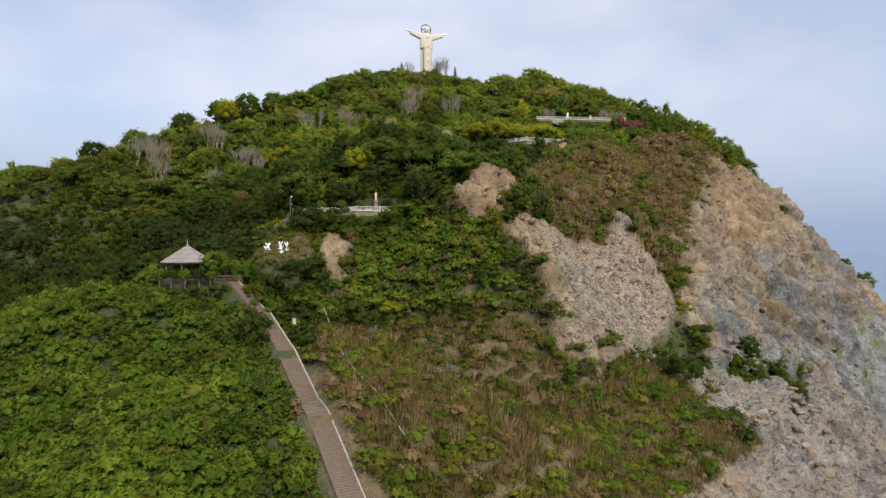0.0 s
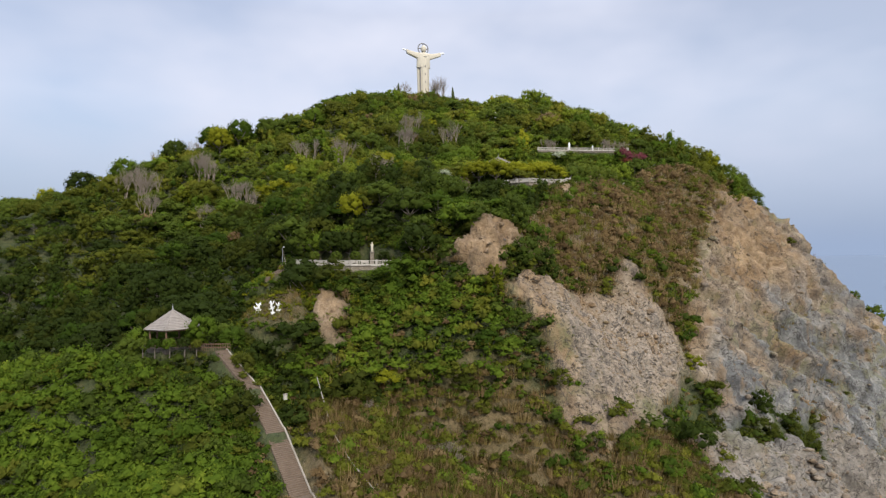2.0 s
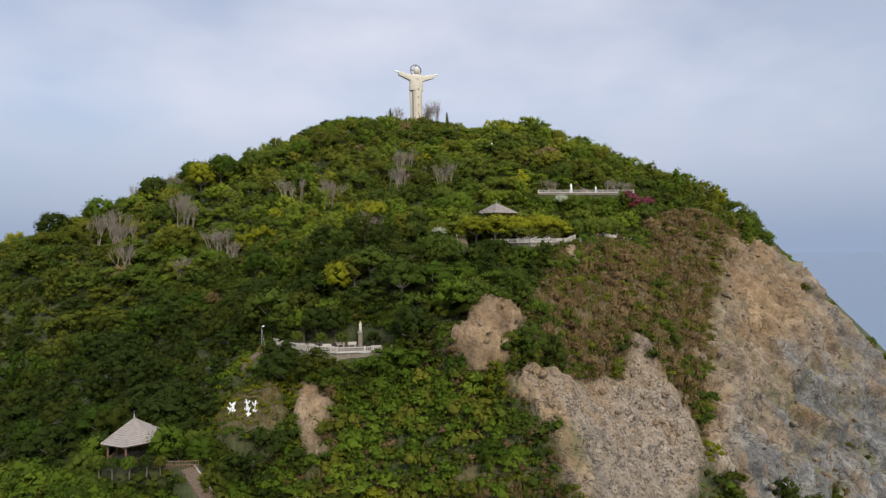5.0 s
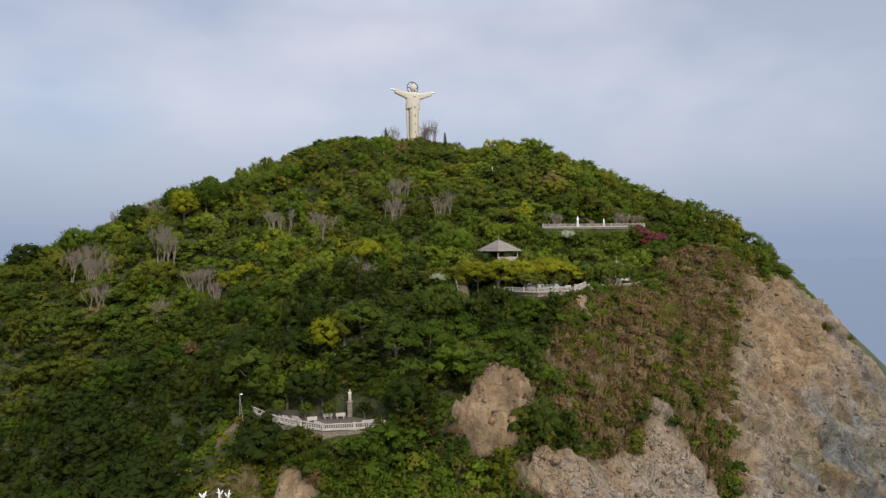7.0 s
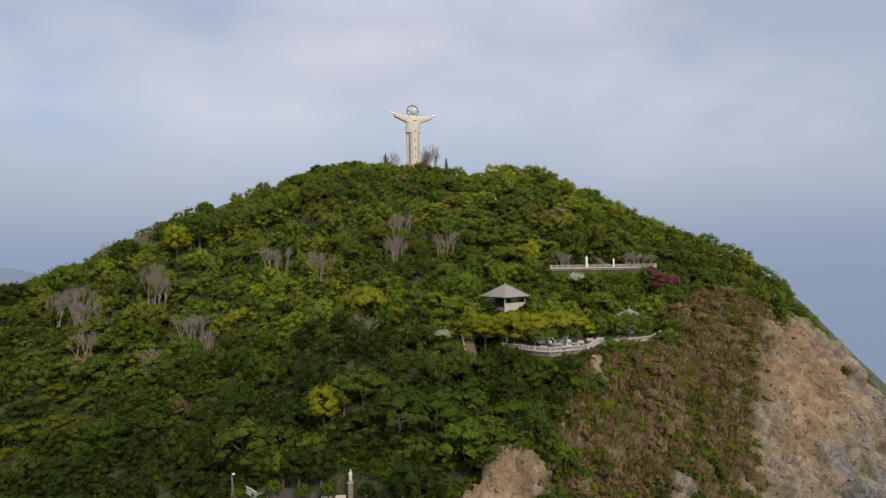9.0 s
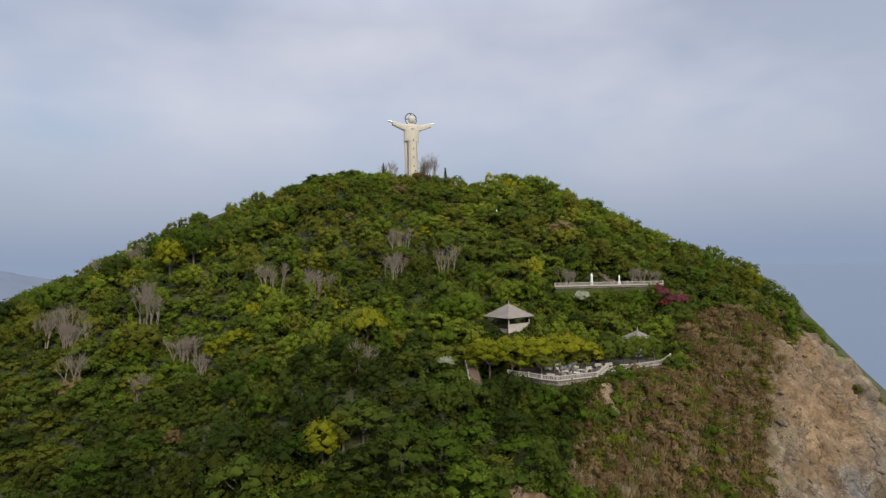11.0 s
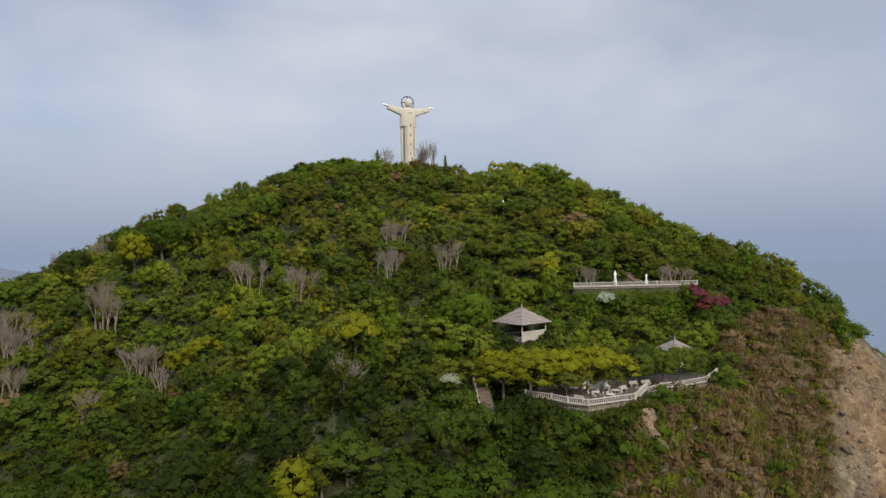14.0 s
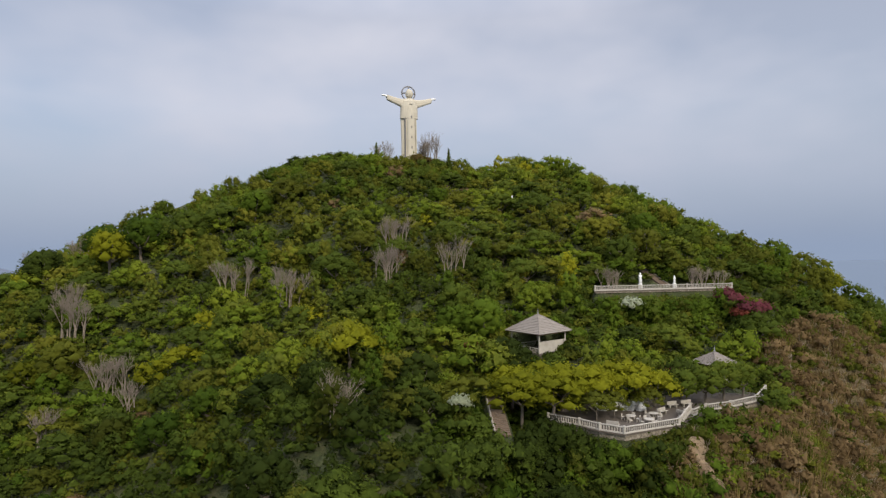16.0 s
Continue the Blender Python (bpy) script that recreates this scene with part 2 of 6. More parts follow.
SLAB = [(12, 120.5), (17.7, 124), (24, 127), (30.5, 134), (36.5, 138), (40.5, 144.5), (44, 147), (46, 144), (49, 142), (53, 141), (53, 135), (44, 124), (38, 115), (31.5, 110), (25.5, 106), (21, 107.5), (20.5, 113), (19, 116.5), (16, 117.8)]
DRY = [(27, 156), (34, 158), (44, 166), (55, 176), (60, 192), (88, 209), (98, 208), (82, 190), (71, 175), (64, 160), (57, 148), (53, 141), (49, 142), (44, 147), (40.5, 144.5), (36.5, 138), (30.5, 134), (24, 128), (19, 132), (17, 138), (22, 144), (24, 149)]
RIGHT = [(87, 199), (98, 207), (113, 221), (145, 215), (170, 190), (150, 165), (103, 172), (92, 158), (72, 140), (58, 131), (53, 137.5), (57, 147.5), (64, 160), (71, 175), (81, 189)]
SCREE = [(46, 121), (54, 126), (66, 130), (82, 140), (92, 156), (100, 170), (125, 172), (150, 150), (120, 110), (90, 70), (60, 55), (30, 70), (25, 82), (33.5, 91), (42, 99.5), (51, 105.5), (57, 111.5), (50, 113)]
SCRUB = [(-22, 105), (-10, 108), (4, 109), (14, 110), (20.5, 107), (25, 105.5), (32, 109.5), (45, 119.5), (49, 113), (55, 110), (51, 105), (42, 99), (33, 90), (24, 82), (18, 50), (-4, 50), (-10, 70), (-17, 84)]
SCAR = [(-25, 127), (-20.5, 125.5), (-18.2, 122.5), (-19.3, 118), (-18.0, 116), (-21.4, 116.2), (-24.4, 121)]
ORANGE = [(1, 126.5), (5.5, 127), (9.5, 131.5), (13, 133.5), (16.5, 131.5), (15.5, 127.5), (12.5, 123.2), (9.5, 120.7), (5.5, 120.9)]
BEYOND = [(108, 224), (113, 221), (145, 215), (210, 190), (210, 270), (128, 238)]
NOTCH = [(29.8, 158.0), (33.0, 159.6), (31.8, 151.0), (28.8, 150.5)]
BRIGHT = [(-110, 132), (-71, 117), (-51, 109), (-34, 103), (-25, 90), (-17, 76), (-6, 45), (-130, 45)]
BLUE = [(45, 114), (54, 129), (60, 138), (80, 166), (97, 187), (127, 203), (175, 190), (150, 140), (90, 60), (40, 100)]
KNOB = [(-23, 126), (-8, 124.5), (2.4, 121.5), (10.3, 118.3), (14.7, 115.4), (16, 112), (7.5, 109), (-1.6, 109.5), (-16.7, 112), (-26, 113)]


CLEARING = [(-37, 118.5), (-28, 117.5), (-25.5, 122), (-29, 127), (-36, 126)]


def wobble(x, y):
    return 5 * (fractal(x / 9, y / 9, 31) - 0.5)


def rockiness(x, y):
    w = wobble(x, y)
    m = np.maximum.reduce([inside(x, y, p) + w for p in (SLAB, RIGHT, SCREE, BEYOND)] + [inside(x, y, p) + 0.4 * w for p in (SCAR, NOTCH, ORANGE)])
    return np.clip(m / 1.5 + 0.5, 0, 1)


def cover(x, y):
    """Depth of the leaf cover over the soil."""
    bare = np.clip(np.maximum.reduce([inside(x, y, p) for p in (SLAB, RIGHT, SCREE, SCAR, NOTCH, ORANGE)]) / 4 + 0.7, 0, 1)
    low = np.clip(np.maximum.reduce([inside(x, y, p) for p in (DRY, SCRUB)]) / 5 + 0.6, 0, 1)
    mid = np.clip(np.maximum(inside(x, y, BRIGHT), inside(x, y, KNOB)) / 5 + 0.6, 0, 1)
    d = 5.4 + (2.6 - 5.4) * mid
    d = d + (1.2 - d) * low
    bare = np.maximum(bare, np.clip(inside(x, y, CLEARING) / 2 + 0.8, 0, 0.97))
    return d * (1 - bare)


# terraces cut into the slope: outline and floor height
LOW_T = ([(-33, 140), (-26.5, 133.5), (-18.2, 128.6), (-8.2, 130), (-8, 134), (-16, 138), (-28, 143)], 78.9)
MID_T = ([(13.2, 164.6), (17.0, 161.6), (19.1, 159.1), (22.0, 157.2), (31.2, 160.8), (34.0, 164.2), (37.8, 167.4), (42.2, 168.8), (48, 171.8), (52, 176), (47, 181), (32, 176), (16, 172)], 98.8)
TOP_T = ([(31.8, 204), (62.8, 207), (63, 213), (50, 215), (34, 213)], 114.2)
PAV_T = ([(12.5, 190), (17, 189), (22, 194), (22, 199), (13, 199)], 103.8)
GAZ_T = ([(-52, 112), (-48, 109.8), (-43.5, 111.5), (-36.5, 110.8), (-36.5, 112.6), (-43.5, 117), (-48, 119), (-52, 117)], 65.2)
# stairways: foot, head and half width
WAYS = [((-10.2, 71.5, 41), (-17.4, 85.0, 48.2), 1.5), ((-17.4, 85.0, 48.2), (-19.3, 88.6, 48.8), 1.5), ((-19.3, 88.6, 48.8), (-25.4, 98.0, 55.0), 1.4), ((-25.4, 98.0, 55.0), (-31.0, 104.6, 60.0), 1.3), ((-31.0, 104.6, 60.0), (-38, 110.3, 65.0), 1.0),
        ((6.7, 160.5, 98.0), (6.2, 170, 102.0), 1.0), ((50.5, 213, 114.6), (43, 228, 123.0), 1.1), ((-38.5, 128.5, 74.6), (-33.6, 139.5, 78.8), 0.7)]
KIO_T = ([(41.5, 180), (49, 177), (53, 184), (45, 188.5)], 99.0)
PAV_VIEW = [(13, 180), (24, 179), (25, 192), (14, 192)]
TERRACES = (LOW_T, MID_T, TOP_T, PAV_T, GAZ_T, KIO_T)


def soil(x, y):
    x, y = np.broadcast_arrays(np.asarray(x, float), np.asarray(y, float))
    z = crowns(x, y) - cover(x, y) + 1.5 * (fractal(x / 14, y / 14, 5) - 0.5)
    for corners, level in TERRACES:
        w = np.clip(inside(x, y, corners) / 1.2 + 0.75, 0, 1)
        z = z + (level - 0.15 - z) * w
    for (x0, y0, z0), (x1, y1, z1), half in WAYS:
        t = np.clip(((x - x0) * (x1 - x0) + (y - y0) * (y1 - y0)) / ((x1 - x0) ** 2 + (y1 - y0) ** 2), 0, 1)
        w = np.clip((half + 1.6 - np.hypot(x - x0 - t * (x1 - x0), y - y0 - t * (y1 - y0))) / 1.4, 0, 1)
        z = z + (z0 + t * (z1 - z0) - 0.25 - z) * w
    return z


def soil_at(x, y):
    return float(soil(np.array([x]), np.array([y]))[0])


def raw_mesh(name, verts, tris, mats, index=None, tone=None, smooth=False, normals=None):
    me = bpy.data.meshes.new(name)
    verts, tris = np.asarray(verts, np.float32), np.asarray(tris, np.int32)
    k = tris.shape[1]
    me.vertices.add(len(verts))
    me.vertices.foreach_set("co", verts.ravel())
    me.loops.add(tris.size)
    me.loops.foreach_set("vertex_index", tris.ravel())
    me.polygons.add(len(tris))
    me.polygons.foreach_set("loop_start", np.arange(0, tris.size, k, dtype=np.int32))
    me.polygons.foreach_set("loop_total", np.full(len(tris), k, np.int32))
    if smooth:
        me.polygons.foreach_set("use_smooth", np.ones(len(tris), bool))
    for m in mats:
        me.materials.append(m)
    if index is not None:
        me.polygons.foreach_set("material_index", np.asarray(index, np.int32))
    if tone is not None:
        me.attributes.new("tone", "FLOAT", "POINT").data.foreach_set("value", np.asarray(tone, np.float32))
    me.update(calc_edges=True)
    me.validate()
    if normals is not None:
        me.polygons.foreach_set("use_smooth", np.ones(len(tris), bool))
        me.normals_split_custom_set_from_vertices(np.asarray(normals, np.float32))
    return me


# ---- ground: one sheet, finer over the rock faces ----
def stations(parts):
    out = []
    for a, b, step in parts:
        out += list(np.arange(a, b, step))
    return np.array(out)


gx = stations([(-4800, -800, 800), (-800, -240, 80), (-240, -56, 2.0), (-56, 0, 0.7), (0, 124, 0.55), (124, 220, 2.0), (220, 800, 80), (800, 4801, 800)])
gy = stations([(-4800, -400, 800), (-400, 30, 40), (30, 90, 1.5), (90, 212, 0.55), (212, 380, 2.5), (380, 800, 60), (800, 4801, 800)])
X, Y = np.meshgrid(gx, gy)
Z = np.maximum(soil(X, Y), -9.0)
ROCK = rockiness(X, Y) * (np.abs(X) < 230)
ny_, nx_ = X.shape
dzx, dzy = np.gradient(Z, gx, axis=1), np.gradient(Z, gy, axis=0)
nrm = np.stack([-dzx, -dzy, np.ones_like(Z)], -1)
nrm /= np.linalg.norm(nrm, axis=-1, keepdims=True)
across, along = 0.9 * X + 0.42 * Y, 0.9 * Y - 0.42 * X
ridge = 1 - np.abs(2 * fractal(X / 12 + 0.04 * Z, Y / 12 + Z / 14, 11, 4, 0.5) - 1)
gully = 1 - np.abs(2 * fractal(across / 3.6, along / 15, 13, 4, 0.55) - 1)
crag = 1 - np.abs(2 * fractal((X - 0.3 * Y) / 2.6, (Z + 0.5 * Y) / 2.6, 17, 3, 0.6) - 1)
blocks = np.round(4 * fractal((X + 0.6 * Y) / 2.1, (Y - 0.4 * X) / 1.6, 61, 2)) / 4
cliffy = np.where(X < 18, 0.75, np.clip((X - 45) / 20, 0.45, 1))
slabs = np.round(5 * fractal((X + 0.3 * Y) / 7, (Z - 0.35 * X) / 5.5, 67, 3)) / 5
push = ROCK * (cliffy * (6.0 * (ridge - 0.75) + 4.6 * (gully - 0.75) + 3.2 * (slabs - 0.5)) + np.where(X > 53, 2.8, np.where(X < 19, 2.6, 1.1)) * (crag - 0.75) + 0.8 * (blocks - 0.5)) + (1 - ROCK) * 0.25 * (fractal(X / 2.2, Y / 2.2, 23) - 0.5)
V = np.stack([X, Y, Z], -1) + nrm * (push * (np.abs(X) < 230) * (np.abs(Y) < 380))[..., None]
idx = np.arange(ny_ * nx_).reshape(ny_, nx_)
quads = np.stack([idx[:-1, :-1], idx[:-1, 1:], idx[1:, 1:], idx[1:, :-1]], -1).reshape(-1, 4)


def ground_material():
    m, nodes, links, b = material("hillside", 0.95)
    at = nodes.new("ShaderNodeAttribute")
    at.attribute_name = "tone"
    pos = nodes.new("ShaderNodeNewGeometry")
    fine = tex_noise(nodes, links, 1.1, 8.0, 0.7)
    mid = tex_noise(nodes, links, 0.13, 8.0, 0.68, distortion=1.2)
    big = tex_noise(nodes, links, 0.035, 4.0, 0.6)
    # loose soil and litter
    earth = colours(nodes, [(0.36, (0.022, 0.032, 0.008)), (0.5, (0.045, 0.056, 0.014)), (0.64, (0.085, 0.078, 0.03))])
    links.new(blend(nodes, links, 0.5, mid.outputs["Fac"], fine.outputs["Fac"]), earth.inputs["Fac"])
    parched = colours(nodes, [(0.38, (0.062, 0.052, 0.019)), (0.5, (0.115, 0.087, 0.038)), (0.62, (0.18, 0.13, 0.065))])
    links.new(blend(nodes, links, 0.5, mid.outputs["Fac"], fine.outputs["Fac"]), parched.inputs["Fac"])
    dry = nodes.new("ShaderNodeAttribute")
    dry.attribute_name = "dryness"
    soil_tone = blend(nodes, links, dry.outputs["Fac"], earth.outputs["Color"], parched.outputs["Color"])
    # weathered rock: tan and rust high up, blue-grey lower and towards the sea
    tan = colours(nodes, [(0.33, (0.07, 0.05, 0.032)), (0.44, (0.15, 0.112, 0.074)), (0.54, (0.225, 0.178, 0.12)), (0.66, (0.37, 0.305, 0.22))])
    links.new(blend(nodes, links, 0.2, mid.outputs["Fac"], fine.outputs["Fac"]), tan.inputs["Fac"])
    rust = colours(nodes, [(0.34, (0.1, 0.06, 0.028)), (0.5, (0.215, 0.142, 0.072)), (0.66, (0.36, 0.255, 0.145))])
    links.new(blend(nodes, links, 0.35, mid.outputs["Fac"], fine.outputs["Fac"]), rust.inputs["Fac"])
    grey = colours(nodes, [(0.34, (0.05, 0.054, 0.057)), (0.44, (0.1, 0.107, 0.107)), (0.54, (0.165, 0.17, 0.16)), (0.66, (0.31, 0.305, 0.275))])
    links.new(blend(nodes, links, 0.2, mid.outputs["Fac"], fine.outputs["Fac"]), grey.inputs["Fac"])
    def ramp01(v, a, bb):
        r = nodes.new("ShaderNodeMapRange")
        r.inputs["From Min"].default_value, r.inputs["From Max"].default_value = a, bb
        links.new(v, r.inputs["Value"])
        return r.outputs["Result"]
    up = blend(nodes, links, ramp01(big.outputs["Fac"], 0.44, 0.6), tan.outputs["Color"], rust.outputs["Color"])
    rub = nodes.new("ShaderNodeAttribute")
    rub.attribute_name = "rubble"
    sea = nodes.new("ShaderNodeAttribute")
    sea.attribute_name = "seaward"
    chips = tex_noise(nodes, links, 2.4, 5.0, 0.75, distortion=0.4)
    gravel = colours(nodes, [(0.36, (0.06, 0.047, 0.033)), (0.46, (0.18, 0.143, 0.1)), (0.55, (0.265, 0.214, 0.154)), (0.66, (0.4, 0.335, 0.25))])
    lay = nodes.new("ShaderNodeMapping")
    lay.inputs["Rotation"].default_value = (0.0, 0.5, 0.6)
    lay.inputs["Scale"].default_value = (0.35, 1.6, 1.6)
    links.new(pos.outputs["Position"], lay.inputs["Vector"])
    streak = tex_noise(nodes, links, 0.55, 6.0, 0.65, lay.outputs["Vector"], 0.5)
    links.new(blend(nodes, links, 0.5, streak.outputs["Fac"], chips.outputs["Fac"]), gravel.inputs["Fac"])
    up = blend(nodes, links, rub.outputs["Fac"], up, gravel.outputs["Color"])
    stone = blend(nodes, links, sea.outputs["Fac"], up, grey.outputs["Color"])
    # stains running down the face: ochre, pale and dark
    run = nodes.new("ShaderNodeMapping")
    run.inputs["Scale"].default_value = (1.0, 1.0, 0.28)
    links.new(pos.outputs["Position"], run.inputs["Vector"])
    stain = tex_noise(nodes, links, 0.16, 5.0, 0.6, run.outputs["Vector"], 0.8)
    stone = blend(nodes, links, ramp01(stain.outputs["Fac"], 0.55, 0.66), stone, blend(nodes, links, 0.55, stone, (0.21, 0.13, 0.055)))
    stone = blend(nodes, links, ramp01(stain.outputs["Fac"], 0.44, 0.34), stone, blend(nodes, links, 0.5, stone, (0.06, 0.058, 0.05)))
    # lichen and thin grass held in the joints, and dark open joints
    mossy = tex_noise(nodes, links, 0.09, 5.0, 0.7, distortion=0.8)
    stone = blend(nodes, links, ramp01(mossy.outputs["Fac"], 0.52, 0.68), stone, blend(nodes, links, rub.outputs["Fac"], (0.125, 0.118, 0.05), stone))
    joint = nodes.new("ShaderNodeTexVoronoi")
    joint.feature = "DISTANCE_TO_EDGE"
    joint.inputs["Scale"].default_value = 0.42
    warp = nodes.new("ShaderNodeVectorMath")
    warp.operation = "MULTIPLY_ADD"
    links.new(fine.outputs["Color"], warp.inputs[0])
    warp.inputs[1].default_value = (1.6, 1.6, 1.6)
    links.new(pos.outputs["Position"], warp.inputs[2])
    links.new(warp.outputs["Vector"], joint.inputs["Vector"])
    vein = tex_noise(nodes, links, 0.3, 7.0, 0.62, distortion=0.6)
    off_ = nodes.new("ShaderNodeMath")
    off_.operation = "SUBTRACT"
    links.new(vein.outputs["Fac"], off_.inputs[0])
    off_.inputs[1].default_value = 0.5
    abs_ = nodes.new("ShaderNodeMath")
    abs_.operation = "ABSOLUTE"
    links.new(off_.outputs[0], abs_.inputs[0])
    stone = blend(nodes, links, ramp01(abs_.outputs[0], 0.02, 0.003), stone, (0.045, 0.038, 0.03))
    stone = blend(nodes, links, dry.outputs["Fac"], stone, rust.outputs["Color"])
    links.new(blend(nodes, links, at.outputs["Fac"], soil_tone, stone), b.inputs["Base Color"])
    crack = nodes.new("ShaderNodeTexVoronoi")
    crack.feature = "DISTANCE_TO_EDGE"
    crack.inputs["Scale"].default_value = 0.42
    links.new(warp.outputs["Vector"], crack.inputs["Vector"])
    small = nodes.new("ShaderNodeTexVoronoi")
    small.inputs["Scale"].default_value = 1.5
    links.new(warp.outputs["Vector"], small.inputs["Vector"])
    relief = blend(nodes, links, 0.25, blend(nodes, links, 0.4, fine.outputs["Fac"], small.outputs["Distance"]), crack.outputs["Distance"])
    bumped(nodes, links, b, relief, 1.0, 0.7)
    return m


GROUND = ground_material()
ground = new("ground", raw_mesh("ground", V.reshape(-1, 3), quads, [GROUND], tone=ROCK.ravel(), smooth=False))
dryness = np.clip(np.maximum.reduce([inside(X, Y, p) for p in (DRY, SCRUB)]) / 5 + 0.8, 0, 1) * (1 - 0.75 * ROCK)
orange = np.clip(np.maximum.reduce([inside(X, Y, p) for p in (SCAR, NOTCH, ORANGE)]) / 4 + 0.6, 0, 1) * (0.5 + 0.8 * (fractal(X / 5, Y / 5, 73) - 0.3))
upper = np.clip(inside(X, Y, RIGHT) / 4 + 0.5, 0, 1) * np.clip((Z - 62) / 22, 0, 1) * np.clip(3.0 * (fractal(X / 8, Y / 8 + Z / 20, 75) - 0.38), 0, 0.85)
dryness = np.clip(np.maximum.reduce([dryness, orange, upper, np.clip(inside(X, Y, CLEARING) / 2 + 0.5, 0, 0.9)]), 0, 1)
ground.data.attributes.new("dryness", "FLOAT", "POINT").data.foreach_set("value", dryness.ravel().astype(np.float32))
rubble = np.clip(inside(X, Y, SLAB) / 4 - 0.2 + 2.2 * (fractal(X / 7, Y / 7, 91) - 0.5), 0, 1) 
rubble = np.maximum(rubble, 0.8 * np.clip(inside(X, Y, SCREE) / 4, 0, 1))
ground.data.attributes.new("rubble", "FLOAT", "POINT").data.foreach_set("value", rubble.ravel().astype(np.float32))
blue = np.clip(inside(X, Y, BLUE) / 9 + 0.25 + 3.6 * (fractal(X / 9, Y / 9 + Z / 12, 93) - 0.5), 0, 1) * (1 - 0.5 * np.clip(inside(X, Y, SCREE) / 3, 0, 1)) * (1 - np.clip(inside(X, Y, SLAB) / 2 + 0.8, 0, 1)) * 0.85
ground.data.attributes.new("seaward", "FLOAT", "POINT").data.foreach_set("value", blue.ravel().astype(np.float32))
tagged(ground, "steep headland of tan and grey rock under scrub and forest", "hillside", kind="structure")

# ---- the sea ----
m, nodes, links, b = material("sea_water", 0.5)
b.inputs["Base Color"].default_value = (0.118, 0.16, 0.215, 1)
bumped(nodes, links, b, tex_noise(nodes, links, 0.12, 6.0, 0.6).outputs["Fac"], 0.5, 0.8)
sx, sy = np.meshgrid([-4900, -1500, -400, 400, 1500, 4900.0], [-4900, -1500, -400, 400, 1500, 4900.0])
si = np.arange(36).reshape(6, 6)
water = new("water", raw_mesh("water", np.stack([sx, sy, 0 * sx], -1).reshape(-1, 3), np.stack([si[:-1, :-1], si[:-1, 1:], si[1:, 1:], si[1:, :-1]], -1).reshape(-1, 4), [m]))
tagged(water, "calm pale blue-grey sea in haze", "sea", kind="structure")

# ---- foliage pieces ----
ICO_V = np.array([(0, 0, 1), (0.894, 0, 0.447), (0.276, 0.851, 0.447), (-0.724, 0.526, 0.447), (-0.724, -0.526, 0.447), (0.276, -0.851, 0.447),
                  (0.724, 0.526, -0.447), (-0.276, 0.851, -0.447), (-0.894, 0, -0.447), (-0.276, -0.851, -0.447), (0.724, -0.526, -0.447), (0, 0, -1)])
ICO_F = np.array([(0, 1, 2), (0, 2, 3), (0, 3, 4), (0, 4, 5), (0, 5, 1), (1, 6, 2), (2, 7, 3), (3, 8, 4), (4, 9, 5), (5, 10, 1),
                  (6, 7, 2), (7, 8, 3), (8, 9, 4), (9, 10, 5), (10, 6, 1), (11, 7, 6), (11, 8, 7), (11, 9, 8), (11, 10, 9), (11, 6, 10)])


OCT_V = np.array([(1, 0, 0), (0, 1, 0), (-1, 0, 0), (0, -1, 0), (0, 0, 1), (0, 0, -0.8)])
OCT_F = np.array([(0, 1, 4), (1, 2, 4), (2, 3, 4), (3, 0, 4), (1, 0, 5), (2, 1, 5), (3, 2, 5), (0, 3, 5)])


def unit(v):
    return v / (np.linalg.norm(v, axis=1, keepdims=True) + 1e-9)


def leaves(rng, centre, radii, count, size, spread=0.9, low=-0.3):
    """A tuft of leaf sprays over an ellipsoid with a small leafy core: vertices, triangles, soft normals and tone."""
    radii, centre = np.asarray(radii, float), np.asarray(centre, float)
    d = unit(rng.normal(size=(count * 5, 3)))
    d = d[d[:, 2] > low][:count]
    n = len(d)
    reach = rng.uniform(0.68, 1.18, (n, 1))
    c = centre + d * radii * reach
    outward = unit(d / radii * radii.max())
    normal = unit(0.6 * outward + rng.normal(size=(n, 3)) * spread * 0.45 + (0, 0, 0.2))
    a = unit(np.cross(normal, rng.normal(size=(n, 3))))
    bb = np.cross(normal, a)
    s = size * rng.uniform(0.55, 1.4, (n, 1))
    v = np.stack([c + a * s * 0.85, c - a * s * 0.5 + bb * s * 0.42, c - a * s * 0.45 - bb * s * 0.42], 1).reshape(-1, 3)
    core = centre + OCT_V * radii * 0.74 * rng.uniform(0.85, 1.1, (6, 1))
    # inner leaves and core toned darker: shade within the tuft put into colour
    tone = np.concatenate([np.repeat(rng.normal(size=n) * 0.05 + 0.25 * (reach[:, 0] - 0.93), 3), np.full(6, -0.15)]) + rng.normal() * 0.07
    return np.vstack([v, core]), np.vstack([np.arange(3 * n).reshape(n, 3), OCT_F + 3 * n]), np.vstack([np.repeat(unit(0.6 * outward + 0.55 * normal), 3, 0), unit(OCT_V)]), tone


def rounded(vt, centre, share=0.55):
    """Turn a crown's normals towards its whole dome, as light through many leaves does."""
    v, t, n, tone = vt
    return v, t, unit((1 - share) * n + share * unit(v - np.asarray(centre, float))), tone


def joined(parts):
    out = [[] for _ in parts[0]]
    base = 0
    for p in parts:
        for k, a in enumerate(p):
            out[k].append(a + base if k == 1 else a)
        base += len(p[0])
    return tuple(np.concatenate(o) for o in out)


